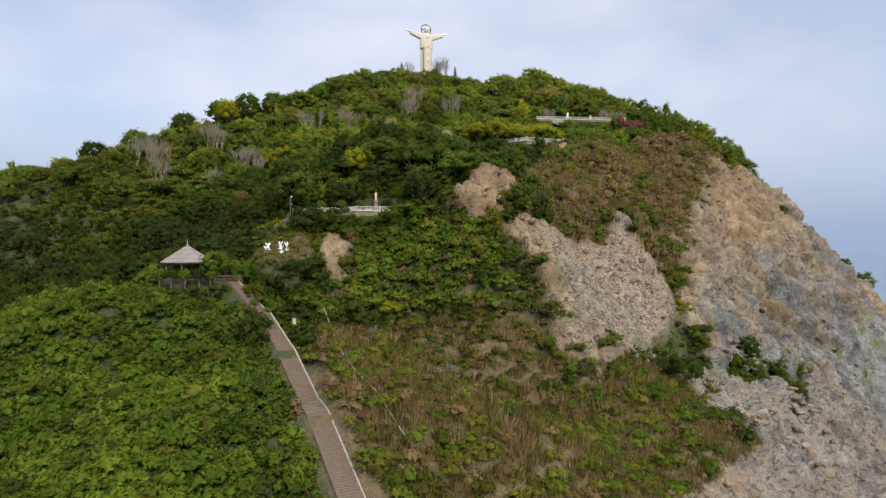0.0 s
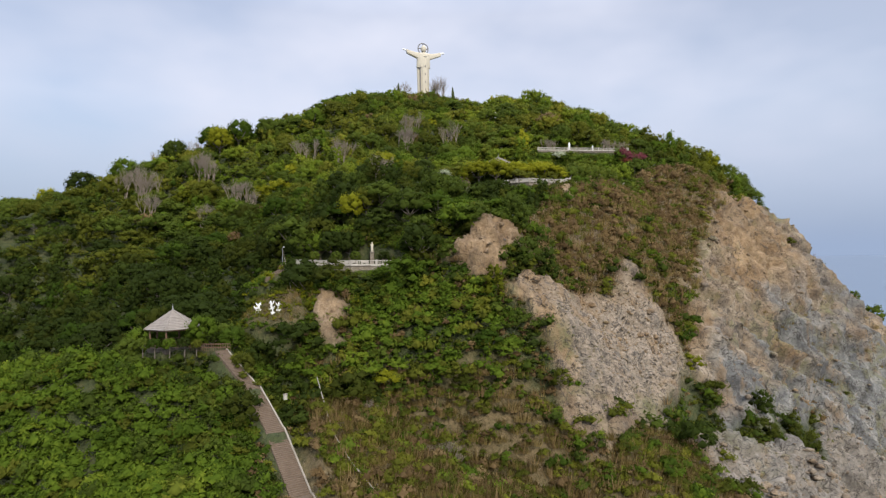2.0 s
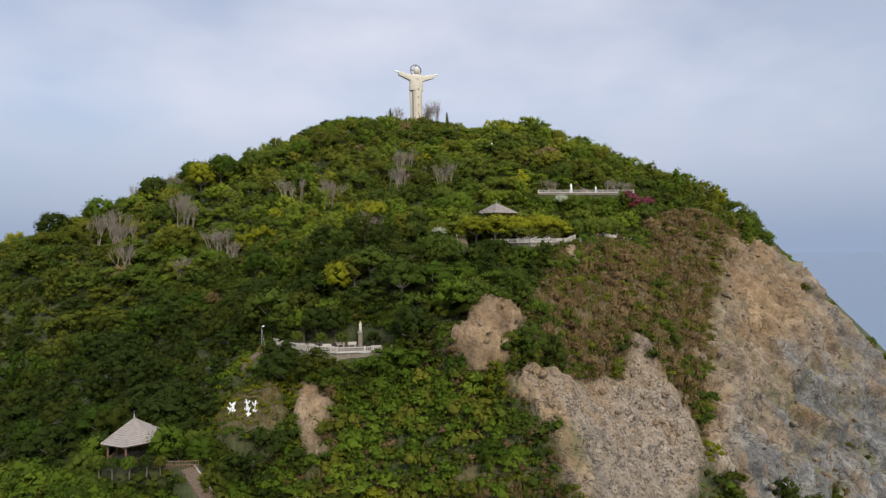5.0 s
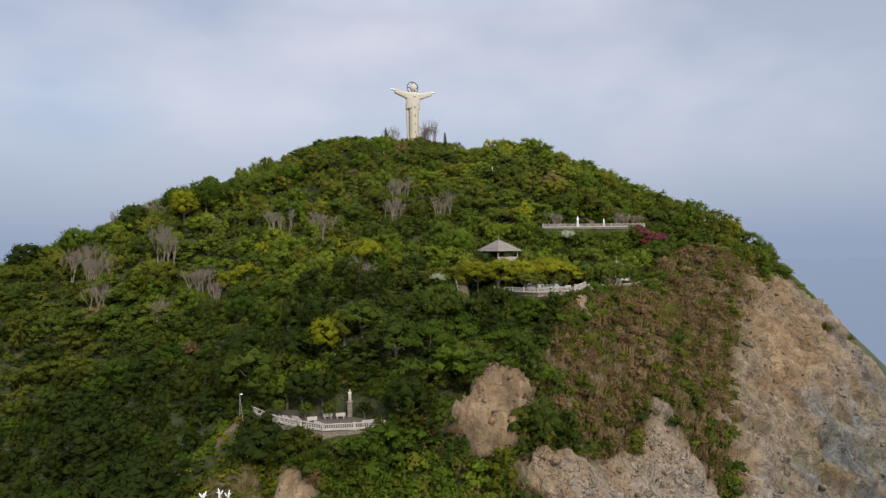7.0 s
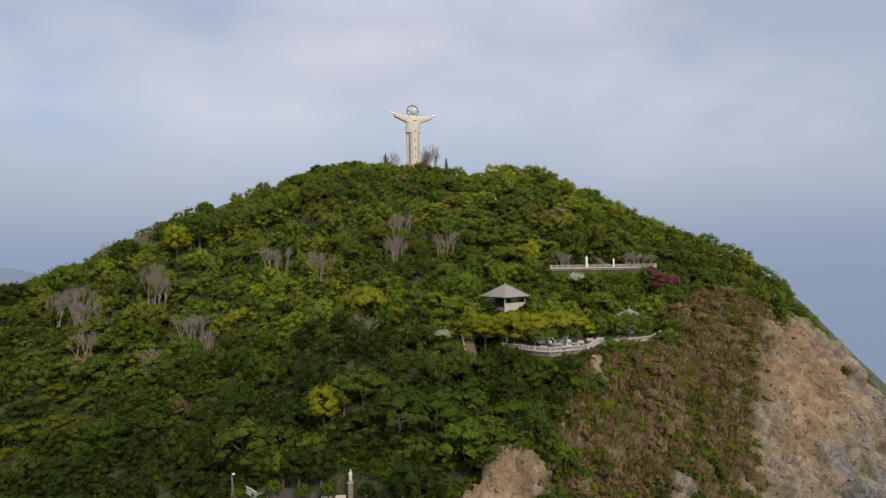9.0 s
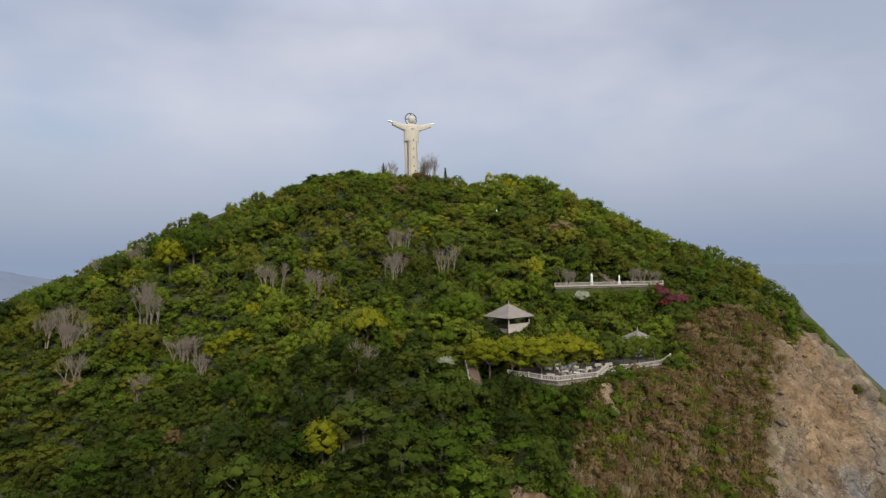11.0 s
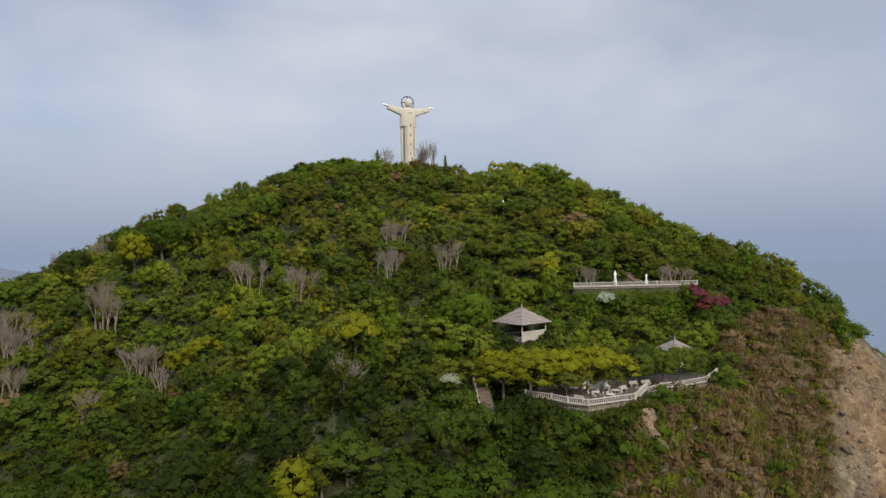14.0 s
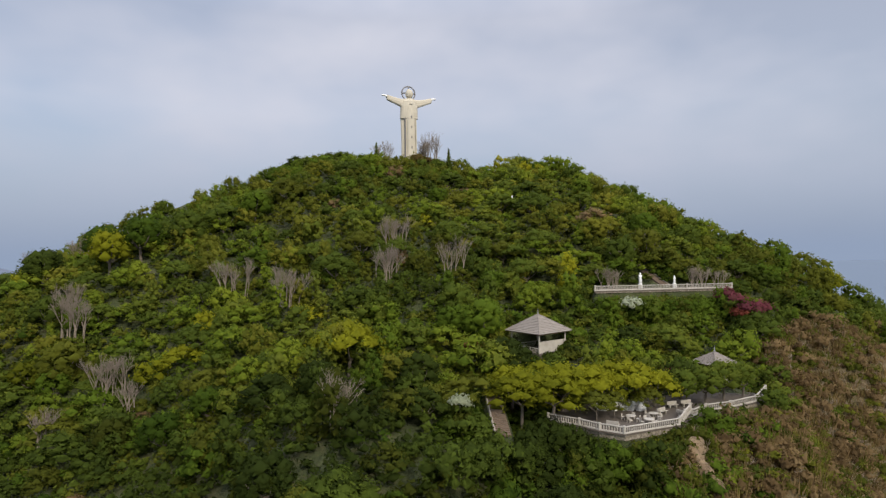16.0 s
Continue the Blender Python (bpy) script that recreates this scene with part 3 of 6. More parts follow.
def crown_umbrella(rng, pads=15, per=30, size=0.31):
    """A wide, shallow crown of overlapping pads."""
    out = []
    for k in range(pads):
        a, r = k * 2.4 + rng.uniform(-0.4, 0.4), 3.1 * math.sqrt((k + 0.1) / pads) * rng.uniform(0.85, 1.1)
        z = 4.5 - 2.1 * (r / 3.2) ** 2 + rng.uniform(-0.55, 0.4)
        w = rng.uniform(0.8, 1.35)
        out.append(leaves(rng, (r * math.cos(a), r * math.sin(a), z), (w, w * rng.uniform(0.75, 1), w * 0.6), per, size, 0.9, -0.5))
    return rounded(joined(out), (0, 0, 1.2))


def crown_round(rng, clumps=14, per=28, size=0.29):
    """A domed crown of many clumps."""
    out = []
    for k in range(clumps):
        h = -0.75 + 1.7 * (k + rng.uniform(0, 1)) / clumps
        a = k * 2.4 + rng.uniform(-0.5, 0.5)
        r = 1.75 * math.sqrt(max(0.04, 1 - max(h, 0) ** 2)) * rng.uniform(0.8, 1.15)
        w = rng.uniform(0.65, 1.15)
        out.append(leaves(rng, (r * math.cos(a), r * math.sin(a), 3.4 + 1.6 * h), (w, w, w * 0.85), per, size, 0.95, -0.5))
    return rounded(joined(out), (0, 0, 2.8))


def crown_plume(rng, clumps=13, per=25, size=0.27):
    """A taller, looser crown with upright sprays."""
    out = []
    for k in range(clumps):
        a, h = k * 2.4 + rng.uniform(-0.5, 0.5), k / (clumps - 1)
        r = (1.5 - 1.0 * h) * rng.uniform(0.5, 1.15)
        w = rng.uniform(0.45, 0.8)
        out.append(leaves(rng, (r * math.cos(a), r * math.sin(a), 1.9 + 3.9 * h), (w, w, w * 1.25), per, size, 1.0, -0.6))
    return rounded(joined(out), (0, 0, 2.6), 0.45)


def crown_bush(rng, clumps=6, per=20, size=0.28):
    out = []
    for k in range(clumps):
        a, r = k * 2.4 + rng.uniform(-0.5, 0.5), 1.2 * math.sqrt((k + 0.1) / clumps)
        w = rng.uniform(0.5, 0.95)
        out.append(leaves(rng, (r * math.cos(a), r * math.sin(a), 0.95 - 0.4 * r + rng.uniform(-0.1, 0.45)), (w, w, w * 0.8), per, size, 0.95, -0.3))
    return rounded(joined(out), (0, 0, -0.4), 0.4)


def limb(p, q, r0, r1, sides=4):
    p, q = np.asarray(p, float), np.asarray(q, float)
    d = (q - p) / (np.linalg.norm(q - p) + 1e-9)
    a = np.cross(d, (0.3, 0.9, 0.2))
    a /= np.linalg.norm(a)
    bb = np.cross(d, a)
    ang = np.arange(sides) * 2 * math.pi / sides
    ring = np.cos(ang)[:, None] * a + np.sin(ang)[:, None] * bb
    v = np.vstack([p + ring * r0, q + ring * r1])
    t = []
    for k in range(sides):
        n = (k + 1) % sides
        t += [(k, n, sides + n), (k, sides + n, sides + k)]
    return v, np.array(t)


def trunk_mesh(rng, top=3.6, reach=2.0, limbs=5, r=0.16):
    fork = np.array([rng.uniform(-0.3, 0.3), rng.uniform(-0.3, 0.3), top * 0.45])
    out = [limb((0, 0, -1.5), fork, r * 1.3, r, 6)]
    for k in range(limbs):
        a = k * 6.283 / limbs + rng.uniform(-0.4, 0.4)
        tip = np.array([reach * math.cos(a), reach * math.sin(a), top + rng.uniform(-0.4, 0.3)])
        knee = fork * 0.4 + tip * 0.6 + (0, 0, -0.3)
        out += [limb(fork, knee, r * 0.7, r * 0.4), limb(knee, tip, r * 0.4, r * 0.15)]
    return joined(out)


def bare_mesh(rng, height=5.5, levels=4, spread=0.5, fork=3, r0=0.16):
    """A leafless, much-forked tree."""
    out = []
    def grow(p, d, length, r, level):
        q = p + d * length
        out.append(limb(p, q, r, r * 0.6, 4 if level < 2 else 3))
        if level < levels:
            for _ in range(fork):
                e = d + rng.normal(size=3) * spread
                e[2] = abs(e[2]) * 0.7 + 0.35
                grow(p + d * length * rng.uniform(0.65, 1.0), e / np.linalg.norm(e), length * rng.uniform(0.62, 0.85), r * 0.58, level + 1)
    grow(np.array([0, 0, -0.6]), np.array([0.05, 0, 1.0]), height * 0.36, r0, 0)
    return joined(out)


rng = np.random.default_rng(7)
UMB = [crown_umbrella(rng) for _ in range(5)]
LOWB = [crown_bush(rng, 3, 15, 0.31) for _ in range(4)]
RND = [crown_round(rng) for _ in range(5)]
BSH = [crown_bush(rng) for _ in range(6)]
PLM = [crown_plume(rng) for _ in range(4)]
FAR_UMB = [crown_umbrella(rng, 11, 22, 0.38) for _ in range(4)]
FAR_RND = [crown_round(rng, 10, 22, 0.36) for _ in range(4)]
TWIG = [bare_mesh(rng, 1.9, 2, 0.55, 4, 0.04) for _ in range(4)]


def tuft(rng, blades=26):
    a = rng.uniform(0, 6.283, blades)
    base = np.stack([np.cos(a), np.sin(a), 0 * a], 1) * (0.55 * np.sqrt(rng.uniform(0, 1, blades)))[:, None]
    tip = base * rng.uniform(1.2, 2.2, (blades, 1)) + np.stack([rng.normal(0, 0.12, blades), rng.normal(0, 0.12, blades), rng.uniform(0.5, 1.15, blades)], 1)
    side = np.stack([-np.sin(a), np.cos(a), 0 * a], 1) * 0.04
    soft = np.repeat(unit(np.stack([np.cos(a), np.sin(a), 0.9 + 0 * a], 1)), 3, 0)
    return np.stack([base - side, base + side, tip], 1).reshape(-1, 3), np.arange(3 * blades).reshape(-1, 3), soft, np.repeat(rng.normal(0, 0.1, blades), 3)


TUFT = [tuft(rng) for _ in range(4)]


def placed(template, x, y, z, s, turn, squash=1.0):
    v, t = template[:2]
    c, k = math.cos(turn), math.sin(turn)
    w = np.stack([(v[:, 0] * c - v[:, 1] * k) * s + x, (v[:, 0] * k + v[:, 1] * c) * s + y, v[:, 2] * s * squash + z], 1)
    if len(template) == 2:
        return w, t
    n = template[2]
    return w, t, np.stack([n[:, 0] * c - n[:, 1] * k, n[:, 0] * k + n[:, 1] * c, n[:, 2]], 1), template[3]


def scatter(spacing, x0, x1, y0, y1, seed):
    r = np.random.default_rng(seed)
    px, py = np.meshgrid(np.arange(x0, x1, spacing), np.arange(y0, y1, spacing * 0.9))
    px = px + (np.arange(px.shape[0]) % 2)[:, None] * spacing / 2
    px = px + r.uniform(-0.42, 0.42, px.shape) * spacing
    py = py + r.uniform(-0.42, 0.42, py.shape) * spacing
    return px.ravel(), py.ravel()


def clear_of(px, py, margin):
    """Away from terraces, stairs and buildings."""
    m = np.maximum.reduce([inside(px, py, c) for c, _ in TERRACES])
    for (x0, y0, _), (x1, y1, _), w in WAYS:
        t = np.clip(((px - x0) * (x1 - x0) + (py - y0) * (y1 - y0)) / ((x1 - x0) ** 2 + (y1 - y0) ** 2), 0, 1)
        m = np.maximum(m, w - np.hypot(px - x0 - t * (x1 - x0), py - y0 - t * (y1 - y0)))
    m = np.maximum(m, np.maximum(inside(px, py, PAV_VIEW), inside(px, py, CLEARING)))
    return m < -margin


class Thicket:
    """Many plants joined into one mesh."""
    def __init__(self):
        self.parts, self.tone = [], []

    def add(self, vt, tone):
        self.parts.append(vt)
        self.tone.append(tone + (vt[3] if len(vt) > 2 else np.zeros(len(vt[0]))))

    def finish(self, name, mat, label, category="trees"):
        if not self.parts:
            return None
        vt = joined(self.parts)
        ob = new(name, raw_mesh(name, vt[0], vt[1], [mat], tone=np.concatenate(self.tone), normals=vt[2] if len(vt) > 2 else None))
        return tagged(ob, label, category, kind="stuff")


def in_plan(x, y):
    return (np.abs(x + 2) < 0.80 * (y + 12) + 4) & (y < 326) & (x > -178) & (x < 150)


rng = np.random.default_rng(21)
woods, brights, yellows, browns, olives, twigs, grasses, rocks = [Thicket() for _ in range(8)]

# forest: the tall trees are single things, the rest is one mass
TALL = scatter(16.5, -175, 150, 70, 325, 8)
ok = in_plan(*TALL) & clear_of(*TALL, 2.5)
for poly in (SLAB, DRY, RIGHT, SCREE, SCRUB, BRIGHT, KNOB, SCAR, NOTCH, ORANGE, BEYOND):
    ok &= inside(*TALL, poly) < -1.5
TALL = (TALL[0][ok], TALL[1][ok])
px, py = scatter(5.3, -185, 165, 60, 332, 3)
keep = in_plan(px, py) & clear_of(px, py, 1.5)
for poly in (SLAB, DRY, RIGHT, SCREE, SCRUB, BRIGHT, KNOB, SCAR, NOTCH, ORANGE, BEYOND):
    keep &= inside(px, py, poly) < 0.3
keep &= np.min(np.hypot(px[:, None] - TALL[0], py[:, None] - TALL[1]), axis=1) > 2.3
px, py = px[keep], py[keep]
pz = soil(px, py)
patch = fractal(px / 22, py / 22, 41)
grove = fractal(px / 15, py / 15, 81, 2)
mass = fractal(px / 30, py / 30, 83, 2)
for x, y, z, p, g, big in zip(px, py, pz, patch, grove, mass):
    s = 0.72 + 0.9 * rng.uniform() ** 1.4
    form = p + rng.uniform(-0.12, 0.12)
    kinds = (FAR_UMB if form < 0.4 else FAR_RND) if y > 232 else UMB if form < 0.43 and x < 55 else PLM if form > 0.57 else RND
    vt = placed(kinds[rng.integers(4)], x, y, z - 0.9 + rng.uniform(-0.6, 0.6), s, rng.uniform(0, 6.28), rng.uniform(0.85, 1.15))
    # paler tone uphill is haze put into leaf colour; low west darker growth
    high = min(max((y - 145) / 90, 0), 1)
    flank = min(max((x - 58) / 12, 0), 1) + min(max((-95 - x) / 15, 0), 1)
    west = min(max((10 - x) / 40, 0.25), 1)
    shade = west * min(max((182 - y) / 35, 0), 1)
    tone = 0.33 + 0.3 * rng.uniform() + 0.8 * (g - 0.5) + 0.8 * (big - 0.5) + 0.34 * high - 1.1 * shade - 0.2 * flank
    u = 0.5 * rng.uniform() + 0.5 * min(max((g - 0.22) * 1.8, 0), 1) - 0.1 * flank - 0.18 * shade
    rare = rng.uniform()
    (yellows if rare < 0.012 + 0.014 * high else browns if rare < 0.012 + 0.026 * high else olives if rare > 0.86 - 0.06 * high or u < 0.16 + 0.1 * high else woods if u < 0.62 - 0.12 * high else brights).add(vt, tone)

# undergrowth, darkened low down in step with the haze painted into the crowns
px, py = scatter(3.3, -125, 100, 100, 228, 14)
keep = in_plan(px, py) & clear_of(px, py, 0.3)
for poly in (SLAB, DRY, RIGHT, SCREE, SCRUB, BRIGHT, KNOB, SCAR, NOTCH, ORANGE, BEYOND):
    keep &= inside(px, py, poly) < 0.3
px, py = px[keep], py[keep]
for x, y, z in zip(px, py, soil(px, py)):
    u = rng.uniform()
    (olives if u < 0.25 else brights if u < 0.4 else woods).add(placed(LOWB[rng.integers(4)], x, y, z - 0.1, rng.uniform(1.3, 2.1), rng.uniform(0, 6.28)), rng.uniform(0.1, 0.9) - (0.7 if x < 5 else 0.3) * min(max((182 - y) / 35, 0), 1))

px, py = scatter(5.6, -110, 75, 228, 312, 26)
keep = in_plan(px, py) & clear_of(px, py, 1.0)
for x, y, z in zip(px[keep], py[keep], soil(px[keep], py[keep])):
    (olives if rng.uniform() < 0.3 else woods).add(placed(LOWB[rng.integers(4)], x, y, z - 0.1, rng.uniform(1.9, 2.7), rng.uniform(0, 6.28)), rng.uniform(0.2, 0.8))

# bright bushes of the seaward slope and the knob
px, py = scatter(2.4, -115, 16, 56, 132, 4)
keep = in_plan(px, py) & clear_of(px, py, 1.4) & (np.maximum(inside(px, py, BRIGHT), inside(px, py, KNOB)) > -1) & (inside(px, py, SCAR) < 0)
px, py = px[keep], py[keep]
for x, y, z, p in zip(px, py, soil(px, py), fractal(px / 8, py / 8, 43)):
    s = rng.uniform(1.0, 1.9)
    u = rng.uniform() + 0.9 * (p - 0.5)
    knob = x > -22
    (woods if u < 0.15 else olives if u < (0.5 if knob else 0.24) else brights).add(placed(BSH[rng.integers(6)], x, y, z - 0.2, s, rng.uniform(0, 6.28), rng.uniform(0.8, 1.2)), 0.3 * rng.uniform() + 1.6 * (p - 0.45) + 0.3)

px, py = scatter(2.3, -110, 16, 58, 132, 16)
keep = in_plan(px, py) & clear_of(px, py, 0.9) & (np.maximum(inside(px, py, BRIGHT), inside(px, py, KNOB)) > -1) & (inside(px, py, SCAR) < 0)
for x, y, z in zip(px[keep], py[keep], soil(px[keep], py[keep])):
    brights.add(placed(LOWB[rng.integers(4)], x, y, z - 0.1, rng.uniform(1.0, 1.6), rng.uniform(0, 6.28)), rng.uniform(0.1, 0.6))

px, py = scatter(6.0, -120, 16, 60, 132, 17)
keep = in_plan(px, py) & clear_of(px, py, 3.0) & (np.maximum(inside(px, py, BRIGHT), inside(px, py, KNOB)) > 0) & (inside(px, py, SCAR) < -2)
for x, y, z in zip(px[keep], py[keep], soil(px[keep], py[keep])):
    u = rng.uniform()
    (woods if u < 0.35 else olives if u < 0.45 else brights).add(placed((RND if u < 0.7 else PLM)[rng.integers(4)], x, y, z - 1.0, rng.uniform(0.5, 0.95), rng.uniform(0, 6.28)), rng.uniform(0.0, 0.8))

px, py = scatter(1.6, -30, 20, 98, 132, 24)
keep = clear_of(px, py, 0.6) & (rockiness(px, py) < 0.4) & (inside(px, py, KNOB) > -6)
for x, y, z in zip(px[keep], py[keep], soil(px[keep], py[keep])):
    u = rng.uniform()
    (olives if u < 0.45 else brights if u < 0.72 else browns).add(placed(LOWB[rng.integers(4)], x, y, z - 0.15, rng.uniform(0.8, 1.3), rng.uniform(0, 6.28)), rng.uniform(-0.1, 0.6))

# short grass and yellow-green shrubs between the lower terrace and the winged figures
px, py = scatter(0.85, -40, -8, 112, 134, 33)
keep = (np.maximum(inside(px, py, CLEARING), inside(px, py, [(-41, 128), (-37, 138), (-32, 137), (-20, 127), (-9, 128), (-12, 122), (-26, 121)])) > -0.5) & (rockiness(px, py) < np.where(py > 124, 0.9, 0.4))
for x, y, z, e in zip(px[keep], py[keep], soil(px[keep], py[keep]), inside(px[keep], py[keep], CLEARING)):
    u = rng.uniform()
    if e > 0:
        (grasses if u < 0.5 else olives if u < 0.8 else yellows).add(placed((TUFT if u < 0.72 else LOWB)[rng.integers(4)], x, y, z - 0.1, rng.uniform(0.7, 1.2) * (1.0 if u < 0.72 else 0.55), rng.uniform(0, 6.28)), rng.uniform(0, 0.7))
    elif u < 0.75 and inside(np.array([x]), np.array([y]), LOW_T[0])[0] < -1.0:
        (yellows if u < 0.35 else brights).add(placed(LOWB[rng.integers(4)], x, y, z - 0.2, rng.uniform(0.6, 1.1), rng.uniform(0, 6.28)), rng.uniform(-0.2, 0.5))

# shrubs crowding the ground below the gazebo and beside the upper steps
px, py = scatter(1.7, -62, -26, 98, 122, 34)
edge = inside(px, py, GAZ_T[0])
for (x0, y0, _), (x1, y1, _), half in WAYS[:5]:
    t = np.clip(((px - x0) * (x1 - x0) + (py - y0) * (y1 - y0)) / ((x1 - x0) ** 2 + (y1 - y0) ** 2), 0, 1)
    edge = np.maximum(edge, half - np.hypot(px - x0 - t * (x1 - x0), py - y0 - t * (y1 - y0)))
keep = (edge < -0.5) & (edge > -5) & (inside(px, py, CLEARING) < -1)
for x, y, z, e in zip(px[keep], py[keep], soil(px[keep], py[keep]), edge[keep]):
    u = rng.uniform()
    (woods if u < 0.35 else brights if u < 0.8 else olives).add(placed(BSH[rng.integers(6)], x, y, z - 0.15, rng.uniform(0.8, 1.1) + 0.12 * min(-e, 4), rng.uniform(0, 6.28), rng.uniform(0.9, 1.3)), rng.uniform(-0.1, 0.6))

# dry scrub
px, py = scatter(1.45, -24, 100, 45, 206, 5)
keep = in_plan(px, py) & clear_of(px, py, 2.4) & (np.maximum(inside(px, py, DRY), inside(px, py, SCRUB)) > -1.5) & (inside(px, py, NOTCH) < 0.8)
px, py = px[keep], py[keep]
for x, y, z, p in zip(px, py, soil(px, py), fractal(px / 9, py / 9, 45)):
    s = rng.uniform(0.6, 1.2)
    u = rng.uniform() + 1.1 * (p - 0.5) + (0.22 if y < 125 else 0)
    if u < 0.42:
        twigs.add(placed(TWIG[rng.integers(4)], x, y, z - 0.2, s * (2.1 if y > 125 else 1.3), rng.uniform(0, 6.28)), rng.uniform(0, 1))
    elif u < 0.52:
        grasses.add(placed(TUFT[rng.integers(4)], x, y, z, s * 1.3, rng.uniform(0, 6.28)), rng.uniform(0, 1))
    else:
        (browns if u < 0.8 else olives if u < 1.1 else brights).add(placed(TUFT[rng.integers(4)] if u < 0.72 else BSH[rng.integers(6)], x, y, z - 0.2, s * (2.4 if u < 0.72 else 1.1), rng.uniform(0, 6.28)), rng.uniform(0, 1))
    for _ in range(1 if y > 125 else 4):
        (grasses if rng.uniform() < 0.8 else olives).add(placed(TUFT[rng.integers(4)], x + rng.uniform(-1, 1), y + rng.uniform(-1, 1), z, s * (1.7 if y > 125 else 1.4), rng.uniform(0, 6.28), 1.15 if y > 125 else 1.0), rng.uniform(0, 0.8))

# thickets above the cliff
px, py = scatter(1.45, 20, 100, 130, 206, 15)
keep = in_plan(px, py) & clear_of(px, py, 3.2) & (inside(px, py, DRY) > -0.5) & (inside(px, py, NOTCH) < 0.5)
for x, y, z, p in zip(px[keep], py[keep], soil(px[keep], py[keep]), fractal(px[keep] / 7, py[keep] / 7, 47)):
    u = rng.uniform() + 1.3 * (p - 0.5)
    if u < 0.28:
        twigs.add(placed(TWIG[rng.integers(4)], x, y, z - 0.2, rng.uniform(1.4, 2.3), rng.uniform(0, 6.28)), rng.uniform(0, 1))
    elif u < 0.7:
        browns.add(placed(LOWB[rng.integers(4)], x, y, z - 0.2, rng.uniform(0.8, 1.5), rng.uniform(0, 6.28), rng.uniform(0.9, 1.5)), rng.uniform(-0.1, 0.8))
    elif u < 0.82:
        browns.add(placed(TUFT[rng.integers(4)], x, y, z - 0.2, rng.uniform(1.4, 2.2), rng.uniform(0, 6.28)), rng.uniform(-0.1, 0.8))
    else:
        (browns if u < 0.9 else olives).add(placed(BSH[rng.integers(6)], x, y, z - 0.4, rng.uniform(0.7, 1.2), rng.uniform(0, 6.28), rng.uniform(0.9, 1.4)), rng.uniform(-0.3, 0.4))

px, py = scatter(1.5, -28, 60, 100, 165, 23)
fringe = np.maximum.reduce([inside(px, py, p) for p in (SLAB, SCAR, NOTCH, ORANGE)])
keep = (fringe > -4.5) & (rockiness(px, py) < 0.45) & clear_of(px, py, 0.8)
for x, y, z in zip(px[keep], py[keep], soil(px[keep], py[keep])):
    u = rng.uniform()
    if u < 0.45:
        (grasses if u < 0.3 else browns).add(placed(TUFT[rng.integers(4)], x, y, z, rng.uniform(1.2, 2.0), rng.uniform(0, 6.28)), rng.uniform(0, 1))
    else:
        (browns if u < 0.6 else olives if u < 0.85 else brights).add(placed(LOWB[rng.integers(4)], x, y, z - 0.2, rng.uniform(0.6, 1.1), rng.uniform(0, 6.28)), rng.uniform(0, 0.9))

# green bushes in the gullies and at the cliff's foot
for x0, y0, reach, count in ((50, 155.5, 2, 9), (51, 150.5, 1.6, 9), (52.3, 145.5, 1.6, 10), (53.5, 142.5, 1.2, 5), (57, 147, 2, 4), (22, 134, 2.2, 5), (20, 128.5, 1.8, 4), (14.3, 124.3, 1.5, 7), (7.5, 130.5, 1.4, 6), (13, 133.5, 1.6, 7), (42.5, 145.5, 1.6, 6), (2, 127.5, 1.2, 4), (4.5, 121, 1.5, 4), (26, 139, 2, 5), (38, 158, 2, 4), (63, 130, 3, 7), (102, 171, 5, 9), (117, 178, 5, 8), (49, 123, 2, 5), (32, 110, 3.5, 9), (36, 107, 3.5, 8), (116, 211, 2, 3), (66, 131.5, 3, 6), (95, 160, 4, 8), (53, 112, 3, 8), (41, 104.5, 4, 12), (21, 105, 3, 8), (58, 133, 2, 5), (58, 152, 2.5, 6), (28, 152, 2, 5), (24, 153, 3, 12), (21, 152, 3, 12), (27, 151, 2.5, 9), (17, 152, 3, 10)):
    for _ in range(count):
        x, y = x0 + rng.normal() * reach * 0.6, y0 + rng.normal() * reach * 0.6
        u = rng.uniform()
        (olives if u < 0.35 else browns if u < 0.7 and x > 60 else brights if u < 0.7 else olives if x > 60 else woods).add(placed(BSH[rng.integers(6)], x, y, soil_at(x, y) - (0.7 if x > 60 else 0.5), rng.uniform(0.8, 1.7) * (0.75 if x > 60 else 1.0), rng.uniform(0, 6.28), rng.uniform(0.9, 1.3)), rng.uniform(-0.1, 0.6))

